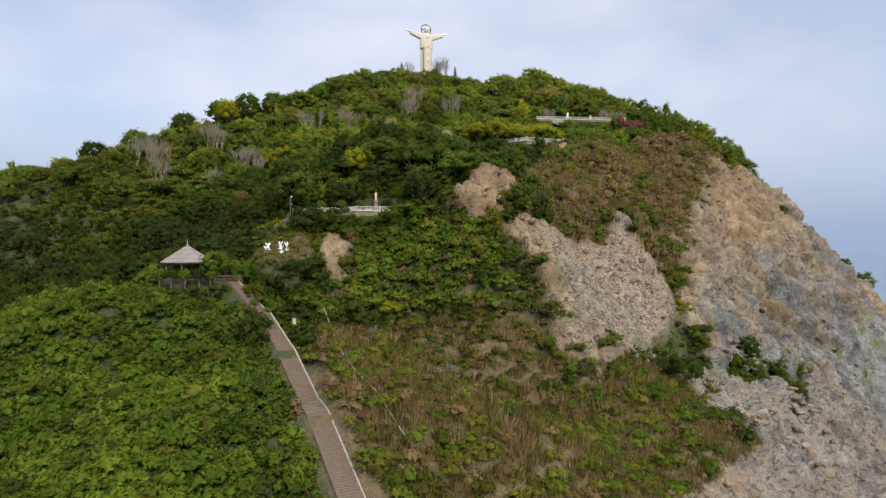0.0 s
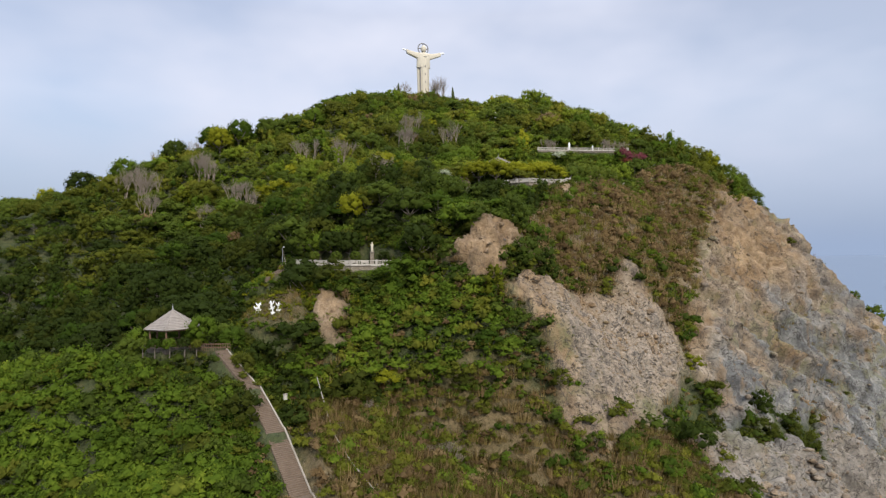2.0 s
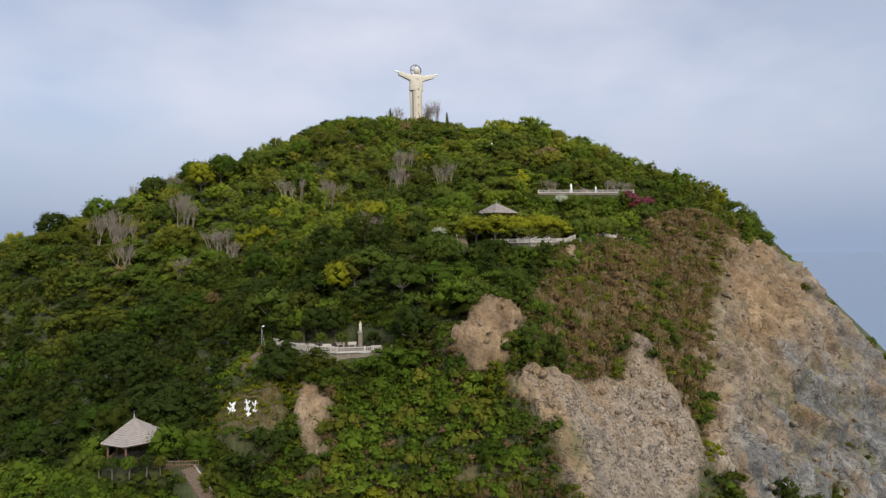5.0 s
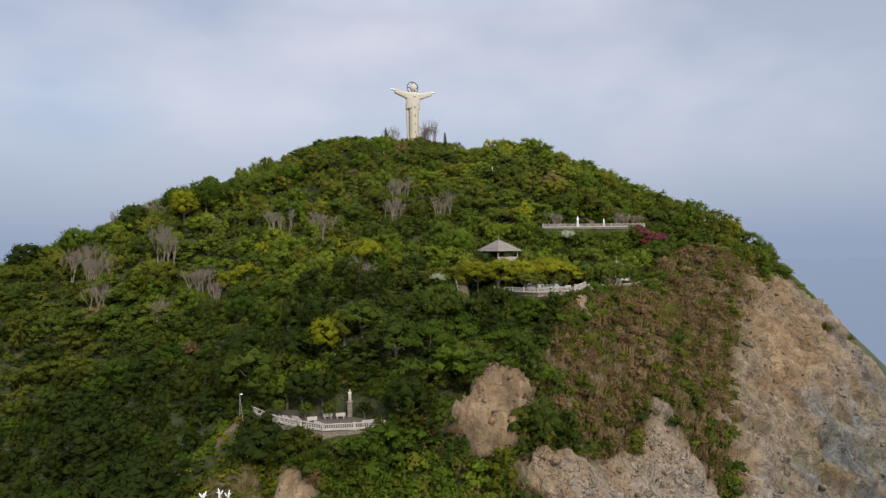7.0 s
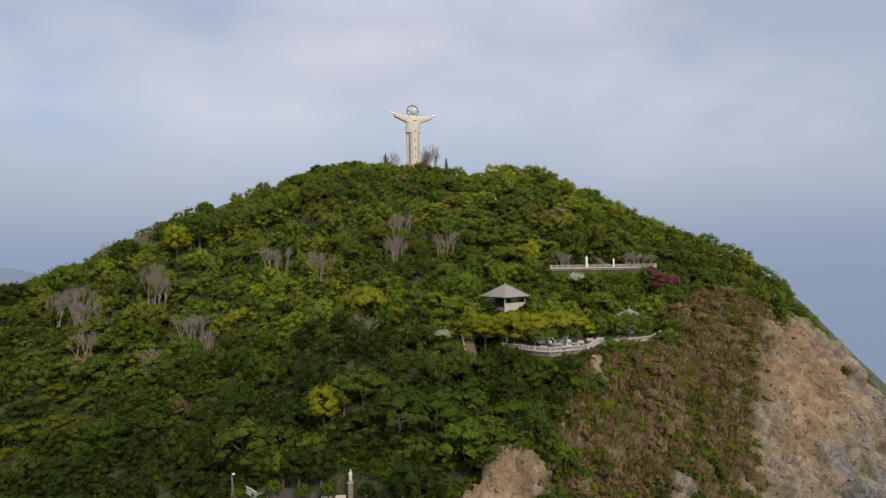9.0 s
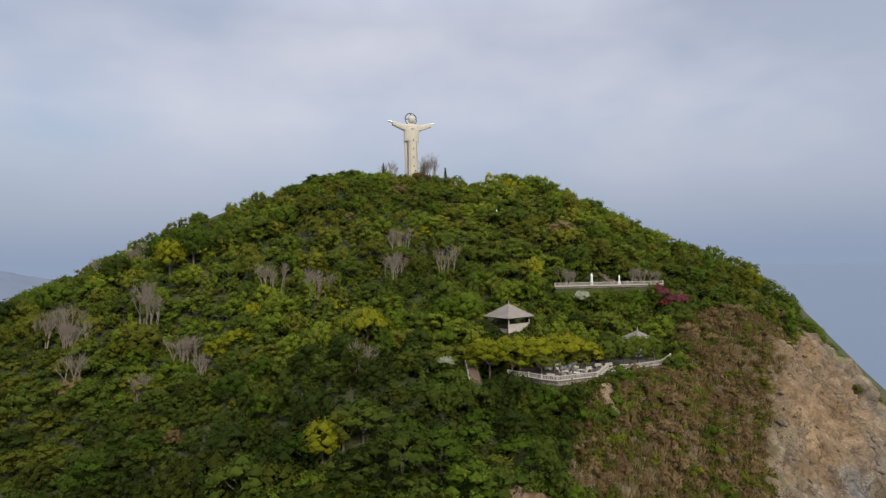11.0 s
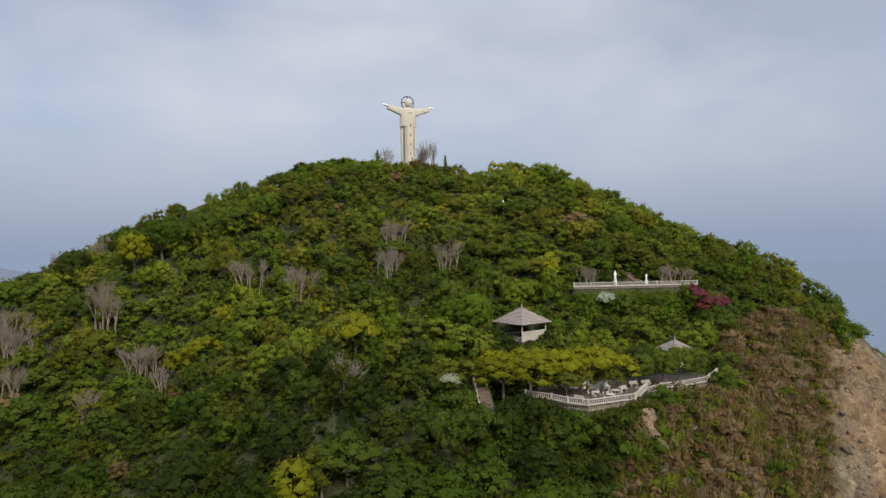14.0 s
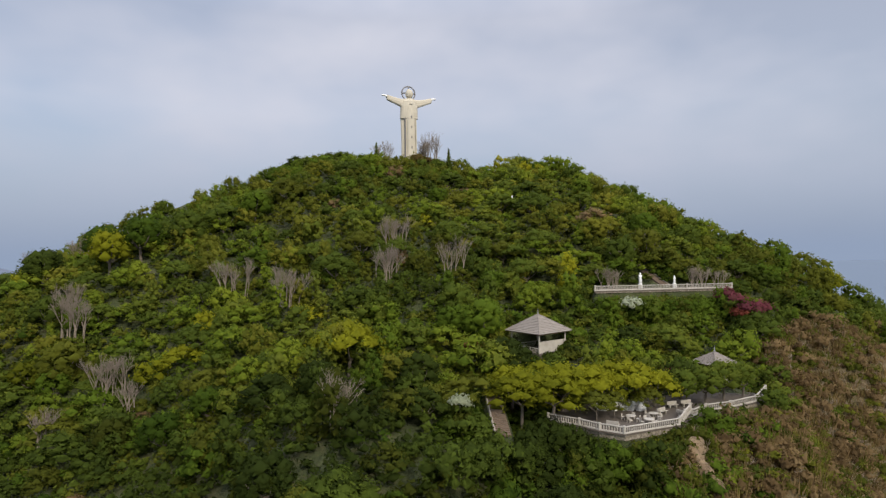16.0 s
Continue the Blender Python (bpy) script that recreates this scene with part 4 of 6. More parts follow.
# bushes against terraces and along the stairways
px, py = scatter(1.6, -60, 70, 60, 230, 12)
edge = np.maximum.reduce([inside(px, py, c) for c, _ in TERRACES])
for (x0, y0, _), (x1, y1, _), half in WAYS:
    t = np.clip(((px - x0) * (x1 - x0) + (py - y0) * (y1 - y0)) / ((x1 - x0) ** 2 + (y1 - y0) ** 2), 0, 1)
    edge = np.maximum(edge, half - 0.1 - np.hypot(px - x0 - t * (x1 - x0), py - y0 - t * (y1 - y0)))
keep = (edge < -0.7) & (edge > -4.4) & (rockiness(px, py) < 0.3)
for x, y, z, edge_y in zip(px[keep], py[keep], soil(px[keep], py[keep]), edge[keep]):
    u = rng.uniform()
    size = rng.uniform(0.7, 1.15)
    if y < 108:
        (twigs if u < 0.25 else olives if u < 0.7 else browns).add(placed((TWIG if u < 0.25 else BSH)[rng.integers(4)], x, y, z - 0.2, size, rng.uniform(0, 6.28)), rng.uniform(0, 1))
    else:
        (olives if u < 0.3 else brights if u < 0.65 else woods).add(placed(BSH[rng.integers(6)], x, y, z - 0.2, size * (0.55 if x > 33 and 158 < y < 178 else 1.5 if edge_y < -1.6 else 1.0), rng.uniform(0, 6.28)), rng.uniform(-0.1, 0.7))

px, py = scatter(1.15, -36, 56, 124, 182, 22)
edge = np.maximum(inside(px, py, LOW_T[0]), inside(px, py, MID_T[0]))
keep = (edge < -0.55) & (edge > -3.6) & (rockiness(px, py) < 0.4)
for x, y, z in zip(px[keep], py[keep], soil(px[keep], py[keep])):
    u = rng.uniform()
    (yellows if u < 0.12 else olives if u < 0.4 else brights if u < 0.75 else browns).add(placed(LOWB[rng.integers(4)], x, y, z - 0.2, rng.uniform(0.6, 1.0), rng.uniform(0, 6.28)), rng.uniform(0.0, 0.8))

# trees at the foot of the terrace walls, their tops just under the paving
for (corners, level), below, first, last in ((LOW_T, 1.6, 0, 3), (MID_T, 0.9, 0, 4), (TOP_T, 0.4, 0, 1), (PAV_T, -0.6, 0, 2)):
    for (x0, y0), (x1, y1) in zip(corners[first:last], corners[first + 1:last + 1]):
        run = math.hypot(x1 - x0, y1 - y0)
        for k in range(max(1, int(run / 1.9))):
            f = (k + rng.uniform(0.2, 0.8)) / max(1, int(run / 1.9))
            for off in (1.7, 3.6):
                x, y = x0 + f * (x1 - x0) + (y1 - y0) / run * off, y0 + f * (y1 - y0) - (x1 - x0) / run * off
                z = soil_at(x, y) - 0.6
                tall = level - below - 0.35 * off - z + rng.uniform(-0.6, 0.1)
                if tall < 0.8 or inside(np.array([x]), np.array([y]), NOTCH)[0] > -1.0:
                    continue
                u = rng.uniform()
                (olives if u < 0.3 else woods if u < 0.6 else brights).add(placed(RND[rng.integers(5)] if tall > 2.5 else BSH[rng.integers(6)], x, y, z, tall / 5.4 if tall > 2.5 else tall / 1.9, rng.uniform(0, 6.28)), rng.uniform(-0.1, 0.6))

# shrubs against the terrace walls, up to just under the rails
for (corners, level), first, last in ((LOW_T, 0, 3), (MID_T, 0, 8)):
    for (x0, y0), (x1, y1) in zip(corners[first:last], corners[first + 1:last + 1]):
        run = math.hypot(x1 - x0, y1 - y0)
        for k in range(max(1, int(run / 0.9))):
            f = (k + rng.uniform(0.1, 0.9)) / max(1, int(run / 0.9))
            off = rng.uniform(0.7, 1.3)
            x, y = x0 + f * (x1 - x0) + (y1 - y0) / run * off, y0 + f * (y1 - y0) - (x1 - x0) / run * off
            z = soil_at(x, y) - 0.3
            tall = level - rng.uniform(0.2, 1.0) - z
            u = rng.uniform()
            if tall > 0.5 and u < 0.85:
                (yellows if u < 0.12 else olives if u < 0.35 else brights if u < 0.65 else woods).add(placed(RND[rng.integers(5)] if tall > 2.8 else BSH[rng.integers(6)], x, y, z, tall / 5.6 if tall > 2.8 else tall / 1.8, rng.uniform(0, 6.28)), rng.uniform(0.0, 0.6))

# tufts and bushes on the rock
px, py = scatter(3.6, 5, 165, 60, 220, 6)
keep = in_plan(px, py) & (np.maximum.reduce([inside(px, py, p) for p in (RIGHT, SCREE)]) > 0) & (fractal(px / 10, py / 10, 51) > 0.6)
for x, y, z in zip(px[keep], py[keep], soil(px[keep], py[keep])):
    u = rng.uniform()
    if u < 0.85:
        (grasses if u < 0.6 else browns).add(placed(TUFT[rng.integers(4)], x, y, z, rng.uniform(0.8, 1.6), rng.uniform(0, 6.28)), rng.uniform(0, 1))
    else:
        (olives if u < 0.93 else browns).add(placed(BSH[rng.integers(6)], x, y, z - 0.6, rng.uniform(0.4, 0.8), rng.uniform(0, 6.28)), rng.uniform(0, 1))

# broken stone on the rock faces
px, py = scatter(1.5, 0, 124, 62, 212, 9)
keep = in_plan(px, py) & (rockiness(px, py) > 0.6) & (fractal(px / 6, py / 6, 57) > 0.5)
px, py = px[keep], py[keep]
sx_, sy_ = np.gradient(Z, gx, axis=1), np.gradient(Z, gy, axis=0)
ii, jj = np.searchsorted(gy, py), np.searchsorted(gx, px)
surf = V[ii, jj]
for (x, y, z), big in zip(surf, rng.uniform(size=len(px)) ** 5):
    r = 0.2 + 0.9 * big
    v = ICO_V * rng.uniform(0.6, 1.15, (12, 1)) * (r * rng.uniform(0.8, 1.5), r, r * rng.uniform(0.5, 0.9))
    rocks.add(placed((v, ICO_F), x, y, z + 0.05, 1.0, rng.uniform(0, 6.28)), 1.0)
px, py = scatter(0.75, 2, 52, 103, 141, 19)
keep = inside(px, py, SLAB) > 1.2
surf = V[np.searchsorted(gy, py[keep]), np.searchsorted(gx, px[keep])]
for x, y, z in surf:
    r = rng.uniform(0.1, 0.3)
    v = ICO_V * rng.uniform(0.55, 1.15, (12, 1)) * (r * rng.uniform(1.0, 2.2), r, r * 0.6)
    rocks.add(placed((v, ICO_F), x + rng.uniform(-0.3, 0.3), y + rng.uniform(-0.3, 0.3), z, 1.0, rng.uniform(0.5, 1.2)), 1.0)
for _ in range(46):
    f = rng.uniform()
    x, y = 55 + 40 * f + rng.normal() * 2.2, 112 + 34 * f + rng.normal() * 2.2
    x, y, z = V[min(np.searchsorted(gy, y), ny_ - 1), np.searchsorted(gx, x)]
    r = rng.uniform(0.35, 1.25)
    v = ICO_V * rng.uniform(0.6, 1.2, (12, 1)) * (r * rng.uniform(1.0, 1.8), r, r * rng.uniform(0.4, 0.7))
    rocks.add(placed((v, ICO_F), x, y, z + 0.1, 1.0, rng.uniform(0, 6.28)), 1.0)
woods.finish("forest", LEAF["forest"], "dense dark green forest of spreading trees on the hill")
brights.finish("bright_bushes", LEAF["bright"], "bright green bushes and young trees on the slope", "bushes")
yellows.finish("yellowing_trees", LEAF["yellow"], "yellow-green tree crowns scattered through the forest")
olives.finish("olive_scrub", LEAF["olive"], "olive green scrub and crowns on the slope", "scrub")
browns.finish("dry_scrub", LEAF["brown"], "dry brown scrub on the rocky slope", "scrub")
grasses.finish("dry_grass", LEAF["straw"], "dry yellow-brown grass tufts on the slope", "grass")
rocks.finish("broken_stone", GROUND, "loose angular blocks of tan and grey stone", "stones")
twigs.finish("bare_twigs", DRY_WOOD, "leafless grey-brown twigs of dry scrub", "scrub")

# ---- helpers for built things ----


def part(name, bm, mat, parent=None, label="", smooth=False):
    me = bpy.data.meshes.new(name)
    bmesh.ops.recalc_face_normals(bm, faces=bm.faces)
    bm.to_mesh(me)
    bm.free()
    if smooth:
        me.polygons.foreach_set("use_smooth", np.ones(len(me.polygons), bool))
    me.materials.append(mat)
    ob = new(name, me)
    ob.parent = parent
    return tagged(ob, label)


def thing(name, x, y, z, turn, label, category, group="", kind=""):
    ob = new(name)
    ob.matrix_basis = pose(x, y, z, 0, 0, turn)
    return tagged(ob, label, category, group, kind)


def box(bm, x0, x1, y0, y1, z0, z1, bevel=0.0):
    r = bmesh.ops.create_cube(bm, size=1.0)
    for v in r["verts"]:
        v.co = Vector(((x0 + x1) / 2 + v.co.x * (x1 - x0), (y0 + y1) / 2 + v.co.y * (y1 - y0), (z0 + z1) / 2 + v.co.z * (z1 - z0)))
    if bevel:
        bmesh.ops.bevel(bm, geom=list({e for v in r["verts"] for e in v.link_edges}), offset=bevel, segments=1, affect="EDGES")
    return bm


def lathe(bm, profile, sides=12, centre=(0, 0, 0), squash=(1, 1)):
    """A turned form: (radius, height) from bottom to top."""
    rings = []
    for r, z in profile:
        rings.append([bm.verts.new((centre[0] + r * squash[0] * math.cos(k * 2 * math.pi / sides), centre[1] + r * squash[1] * math.sin(k * 2 * math.pi / sides), centre[2] + z)) for k in range(sides)])
    for a, b in zip(rings, rings[1:]):
        for k in range(sides):
            bm.faces.new((a[k], a[(k + 1) % sides], b[(k + 1) % sides], b[k]))
    bm.faces.new(rings[0][::-1])
    bm.faces.new(rings[-1])
    return bm


def prism(bm, corners, z0, z1):
    lo = [bm.verts.new((x, y, z0)) for x, y in corners]
    hi = [bm.verts.new((x, y, z1)) for x, y in corners]
    n = len(corners)
    for k in range(n):
        bm.faces.new((lo[k], lo[(k + 1) % n], hi[(k + 1) % n], hi[k]))
    bm.faces.new(lo[::-1])
    bm.faces.new(hi)
    return bm


def rod(bm, p, q, r0, r1, sides=8):
    v, t = limb(p, q, r0, r1, sides)
    vs = [bm.verts.new(c) for c in v]
    for f in t:
        bm.faces.new([vs[i] for i in f])
    bm.faces.new(vs[:sides][::-1])
    bm.faces.new(vs[sides:])
    return bm


def loft(bm, sections, sides=20):
    """Skin through oval sections (cx, cy, cz, rx, ry)."""
    rings = [[bm.verts.new((cx + rx * math.cos(k * 2 * math.pi / sides), cy + ry * math.sin(k * 2 * math.pi / sides), cz)) for k in range(sides)] for cx, cy, cz, rx, ry in sections]
    for a, b in zip(rings, rings[1:]):
        for k in range(sides):
            bm.faces.new((a[k], a[(k + 1) % sides], b[(k + 1) % sides], b[k]))
    bm.faces.new(rings[0][::-1])
    bm.faces.new(rings[-1])
    return bm


# ---- the great statue on the summit ----
STX, STY, STZ, STTURN = -8.6, 318.0, 156.0, 20.0


def great_statue():
    bm = bmesh.new()
    pale = []
    box(bm, -4.5, 4.5, -4.5, 4.5, -6, 0.8, 0.2)
    # robe, from the hem to the shoulders, with an overmantle to the waist
    loft(bm, [(0, 0, 0.8, 2.9, 2.2), (0, 0, 8, 2.45, 1.9), (0, 0, 15, 2.45, 1.8), (0, 0, 20, 2.6, 1.8), (0, 0, 25.5, 2.9, 1.8), (0, 0, 27.0, 2.4, 1.5), (0, 0, 27.6, 1.2, 1.0)], 24)
    loft(bm, [(-0.2, 0.1, 19.6, 3.65, 2.0), (-0.2, 0.0, 21.8, 3.6, 2.1), (-0.15, 0, 24.5, 3.5, 2.1), (-0.1, 0, 26.4, 3.2, 1.9), (0, 0, 27.2, 2.7, 1.5), (0, 0, 27.6, 1.6, 1.1)], 24)
    # broad front panel of the robe and the drapes hanging behind it
    loft(bm, [(0.1, -1.5, 0.85, 1.9, 1.0), (0.1, -1.45, 9, 1.6, 0.95), (0.1, -1.35, 18, 1.65, 0.95), (0.05, -1.2, 24, 1.5, 0.95), (0, -0.9, 26.8, 0.8, 0.6)], 16)
    loft(bm, [(-2.5, 0.5, 0.85, 0.95, 0.9), (-2.4, 0.5, 10, 0.9, 0.9), (-2.6, 0.5, 20.0, 1.0, 0.9)], 10)
    loft(bm, [(2.4, 0.7, 0.85, 0.6, 0.7), (2.4, 0.7, 20.0, 0.6, 0.7)], 10)
    mark_from = len(bm.faces)
    for z in (8.0, 12.0, 16.0, 20.0):
        box(bm, -0.12, 0.32, -2.52, -2.2, z - 0.45, z + 0.45, 0.05)
    box(bm, -0.75, 0.85, -2.3, -2.0, 25.0, 25.25, 0.05)
    marks = range(mark_from, len(bm.faces))
    for x, r in ((-2.2, 0.3), (2.2, 0.3), (-0.7, 0.2), (0.9, 0.22)):
        rod(bm, (x * 1.02, -1.4, 0.9), (x, -1.35, 21.2), r, r * 0.8, 8)
    for s in (-1, 1):
        # sleeve: deep at the body, narrow at the cuff, hanging below the arm
        secs = [(1.6, 25.4, 2.0, 1.2), (4.4, 26.0, 1.45, 1.0), (7.0, 26.8, 1.2, 0.9), (9.2, 27.5, 1.05, 0.8)]
        rings = [[bm.verts.new((s * x, ry * math.copysign(abs(math.cos(k * math.pi / 6)) ** 0.6, math.cos(k * math.pi / 6)), z + rz * math.copysign(abs(math.sin(k * math.pi / 6)) ** 0.6, math.sin(k * math.pi / 6)))) for k in range(12)] for x, z, rz, ry in secs]
        for a, b in zip(rings, rings[1:]):
            for k in range(12):
                bm.faces.new((a[k], a[(k + 1) % 12], b[(k + 1) % 12], b[k]))
        bm.faces.new(rings[0][::-1])
        bm.faces.new(rings[-1])
        skin_from = len(bm.faces)
        rod(bm, (s * 9.0, 0, 27.8), (s * 10.0, -0.1, 28.2), 0.5, 0.42, 8)
        r = bmesh.ops.create_uvsphere(bm, u_segments=10, v_segments=6, radius=1.0)
        for v in r["verts"]:
            v.co = Vector((s * (10.6 + v.co.x * 0.85), v.co.y * 0.5, 28.3 + v.co.z * 0.42))
        pale += list(range(skin_from, len(bm.faces)))
    rod(bm, (0, 0, 26.9), (0, -0.1, 28.2), 0.85, 0.75, 12)
    r = bmesh.ops.create_uvsphere(bm, u_segments=14, v_segments=10, radius=1.0)
    for v in r["verts"]:
        v.co = Vector((v.co.x * 1.55, -0.1 + v.co.y * 1.5, 29.5 + v.co.z * 1.95))
    # halo: a ring behind the head with three spokes
    plain_faces = len(bm.faces)
    n, big, small = 36, 2.75, 0.26
    ring = [[bm.verts.new(((big + small * math.cos(j * math.pi / 3)) * math.cos(i * 2 * math.pi / n), 0.9 + small * math.sin(j * math.pi / 3), 30.0 + (big + small * math.cos(j * math.pi / 3)) * math.sin(i * 2 * math.pi / n))) for j in range(6)] for i in range(n)]
    for i in range(n):
        for j in range(6):
            bm.faces.new((ring[i][j], ring[(i + 1) % n][j], ring[(i + 1) % n][(j + 1) % 6], ring[i][(j + 1) % 6]))
    for a in (90, 0, 180):
        c, s = math.cos(radians(a)), math.sin(radians(a))
        rod(bm, (1.1 * c, 0.8, 30.0 + 1.1 * s), (2.8 * c, 0.9, 30.0 + 2.8 * s), 0.2, 0.34, 6)
    ob = part("statue", bm, CREAM, None, smooth=False)
    ob.data.materials.append(HALO)
    for f in ob.data.polygons[plain_faces:]:
        f.material_index = 1
    ob.data.materials.append(MARBLE)
    for k in pale:
        ob.data.polygons[k].material_index = 2
    for k in marks:
        ob.data.polygons[k].material_index = 1
    ob.matrix_basis = pose(STX, STY, STZ, 0, 0, STTURN)
    return tagged(ob, "colossal pale concrete statue with arms spread and a ring halo", "statue")


great_statue()


# ---- roofs and pavilions ----
def pavilion(name, x, y, z, turn, sides, radius, eave, rise, label, rail, wall_bays=(), square=False):
    """A pavilion with a shingled tent roof of separate courses, posts, a floor and balustrades."""
    t = thing(name, x, y, z, turn, label, "pavilion")
    off = math.pi / sides
    corner = lambda r, k, zz: Vector((r * math.cos(off + k * 2 * math.pi / sides), r * math.sin(off + k * 2 * math.pi / sides), zz))
    part("floor", prism(bmesh.new(), [corner(radius * 0.9, k, 0)[:2] for k in range(sides)], -0.9, 0.0), PAVING, t)
    bm = bmesh.new()
    lo = [bm.verts.new(corner(radius * 0.97, k, eave - 0.12)) for k in range(sides)]
    hi = [bm.verts.new(corner(radius * 0.97, k, eave - 0.02)) for k in range(sides)]
    tip = bm.verts.new((0, 0, eave + rise - 0.06))
    bm.faces.new(lo[::-1])
    for k in range(sides):
        bm.faces.new((lo[k], lo[(k + 1) % sides], hi[(k + 1) % sides], hi[k]))
        bm.faces.new((hi[k], hi[(k + 1) % sides], tip))
    roof = part("roof", bm, TIMBER, t)
    courses = 13
    for k in range(sides):
        bm = bmesh.new()
        a, b, top = corner(radius, k, eave), corner(radius, k + 1, eave), Vector((0, 0, eave + rise))
        nrm_ = (b - a).cross(top - a).normalized()
        for c in range(courses):
            f0, f1 = c / courses, min((c + 1.25) / courses, 0.995)
            p0, p1, p2, p3 = a.lerp(top, f0), b.lerp(top, f0), b.lerp(top, f1), a.lerp(top, f1)
            lo = [bm.verts.new(p + nrm_ * h) for p, h in ((p0, 0.0), (p1, 0.0), (p2, -0.02), (p3, -0.02))]
            hi = [bm.verts.new(p + nrm_ * h) for p, h in ((p0, 0.12), (p1, 0.12), (p2, 0.02), (p3, 0.02))]
            bm.faces.new(lo[::-1])
            bm.faces.new(hi)
            for i in range(4):
                bm.faces.new((lo[i], lo[(i + 1) % 4], hi[(i + 1) % 4], hi[i]))
        part("shingle_slope", bm, SHINGLE, roof)
        part("ridge", rod(bmesh.new(), corner(radius * 1.01, k, eave + 0.1), top + Vector((0, 0, 0.1)), 0.1, 0.08, 6), SHINGLE, roof)
    part("finial", lathe(bmesh.new(), [(0.12, 0), (0.16, 0.25), (0.06, 0.4), (0.12, 0.6), (0.03, 0.75), (0.02, 1.3)], 8, (0, 0, eave + rise)), METAL, roof)
    pr = radius * 0.8
    for k in range(sides):
        p, q = corner(pr, k, 0), corner(pr, k + 1, 0)
        bm = bmesh.new()
        rod(bm, p, p + Vector((0, 0, eave)), 0.16, 0.15, 10)
        part("post", bm, WHITE if rail == "white" else TIMBER, t)
        part("beam", rod(bmesh.new(), p + Vector((0, 0, eave - 0.2)), q + Vector((0, 0, eave - 0.2)), 0.12, 0.12, 4), TIMBER, t)
        if k in wall_bays:
            bm = bmesh.new()
            d = (q - p).normalized()
            nn = Vector((-d.y, d.x, 0)) * 0.08
            prism(bm, [(p + nn)[:2], (q + nn)[:2], (q - nn)[:2], (p - nn)[:2]], 0.0, 2.1)
            part("wall", bm, WHITE, t)
        else:
            bm = bmesh.new()
            rod(bm, p + Vector((0, 0, 0.9)), q + Vector((0, 0, 0.9)), 0.07, 0.07, 6)
            n = max(4, int((q - p).length / 0.3))
            for i in range(1, n):
                c = p.lerp(q, i / n)
                rod(bm, c, c + Vector((0, 0, 0.88)), 0.045, 0.045, 5)
            part("railing", bm, WHITE if rail == "white" else TIMBER, t)
    return t


pavilion("gazebo", -47.9, 114.2, 65.3, 8, 6, 4.7, 3.2, 3.1, "brown timber hexagonal gazebo with a weathered shingle roof", "brown")
pavilion("pavilion", 18.0, 194.4, 103.9, 36, 4, 6.3, 3.6, 3.1, "grey shingled square pavilion with white posts and half walls", "white", (2,))
pavilion("kiosk", 46.8, 183.2, 99.1, 20, 4, 3.9, 3.7, 1.9, "white-walled kiosk with a pale tent roof under trees", "white", (0, 2, 3))


# ---- terraces ----
def baluster_mesh():
    bm = bmesh.new()
    lathe(bm, [(0.075, 0), (0.075, 0.07), (0.05, 0.1), (0.085, 0.24), (0.09, 0.32), (0.05, 0.5), (0.06, 0.55), (0.075, 0.57), (0.075, 0.62)], 7)
    me = bpy.data.meshes.new("baluster")
    bm.to_mesh(me)
    bm.free()
    me.materials.append(WHITE)
    return me


BALUSTER = baluster_mesh()


def balustrade(points, label, gap=0.34, group="terrace balustrades"):
    """A railing of turned balusters along a line of (x, y, floor height)."""
    x0, y0, z0 = points[0]
    t = thing("balustrade", x0, y0, z0, 0, label, "balustrade", group)
    pts = [Vector(p) - Vector(points[0]) for p in points]
    for i, (p, q) in enumerate(zip(pts, pts[1:])):
        d = q - p
        flat = Vector((d.x, d.y, 0)).normalized()
        nn = Vector((-flat.y, flat.x, 0))
        for name, half, z0, z1 in (("plinth", 0.12, -0.25, 0.18), ("handrail", 0.12, 0.80, 0.94)):
            bm = bmesh.new()
            lo = [bm.verts.new(c + Vector((0, 0, z0))) for c in (p + nn * half, q + nn * half, q - nn * half, p - nn * half)]
            hi = [bm.verts.new(c + Vector((0, 0, z1))) for c in (p + nn * half, q + nn * half, q - nn * half, p - nn * half)]
            bm.faces.new(lo[::-1])
            bm.faces.new(hi)
            for k in range(4):
                bm.faces.new((lo[k], lo[(k + 1) % 4], hi[(k + 1) % 4], hi[k]))
            bmesh.ops.bevel(bm, geom=list(bm.edges), offset=0.025, segments=1, affect="EDGES")
            part(name, bm, WHITE, t)
        n = max(2, int(d.length / gap))
        for k in range(n):
            ob = new("baluster", BALUSTER)
            ob.parent = t
            ob.location = p.lerp(q, (k + 0.5) / n) + Vector((0, 0, 0.18))
    for p in pts:
        bm = bmesh.new()
        box(bm, p.x - 0.16, p.x + 0.16, p.y - 0.16, p.y + 0.16, p.z - 0.3, p.z + 0.98, 0.03)
        box(bm, p.x - 0.2, p.x + 0.2, p.y - 0.2, p.y + 0.2, p.z + 0.982, p.z + 1.05, 0.03)
        part("post", bm, WHITE, t)
    return t


def terrace(corners, level, label, drop=3.0):
    """Paved floor on a rough stone retaining wall."""
    t = thing("terrace", corners[0][0], corners[0][1], level, 0, label, "terrace", kind="structure")
    loc = [(x - corners[0][0], y - corners[0][1]) for x, y in corners]
    part("paving", prism(bmesh.new(), loc, -0.2, 0.0), PAVING, t)
    c = np.mean(loc, 0)
    shrink = [tuple(c + (np.array(p) - c) * 0.985) for p in loc]
    part("retaining_wall", prism(bmesh.new(), shrink, -drop, -0.202), RUBBLE_WALL, t)
    return t


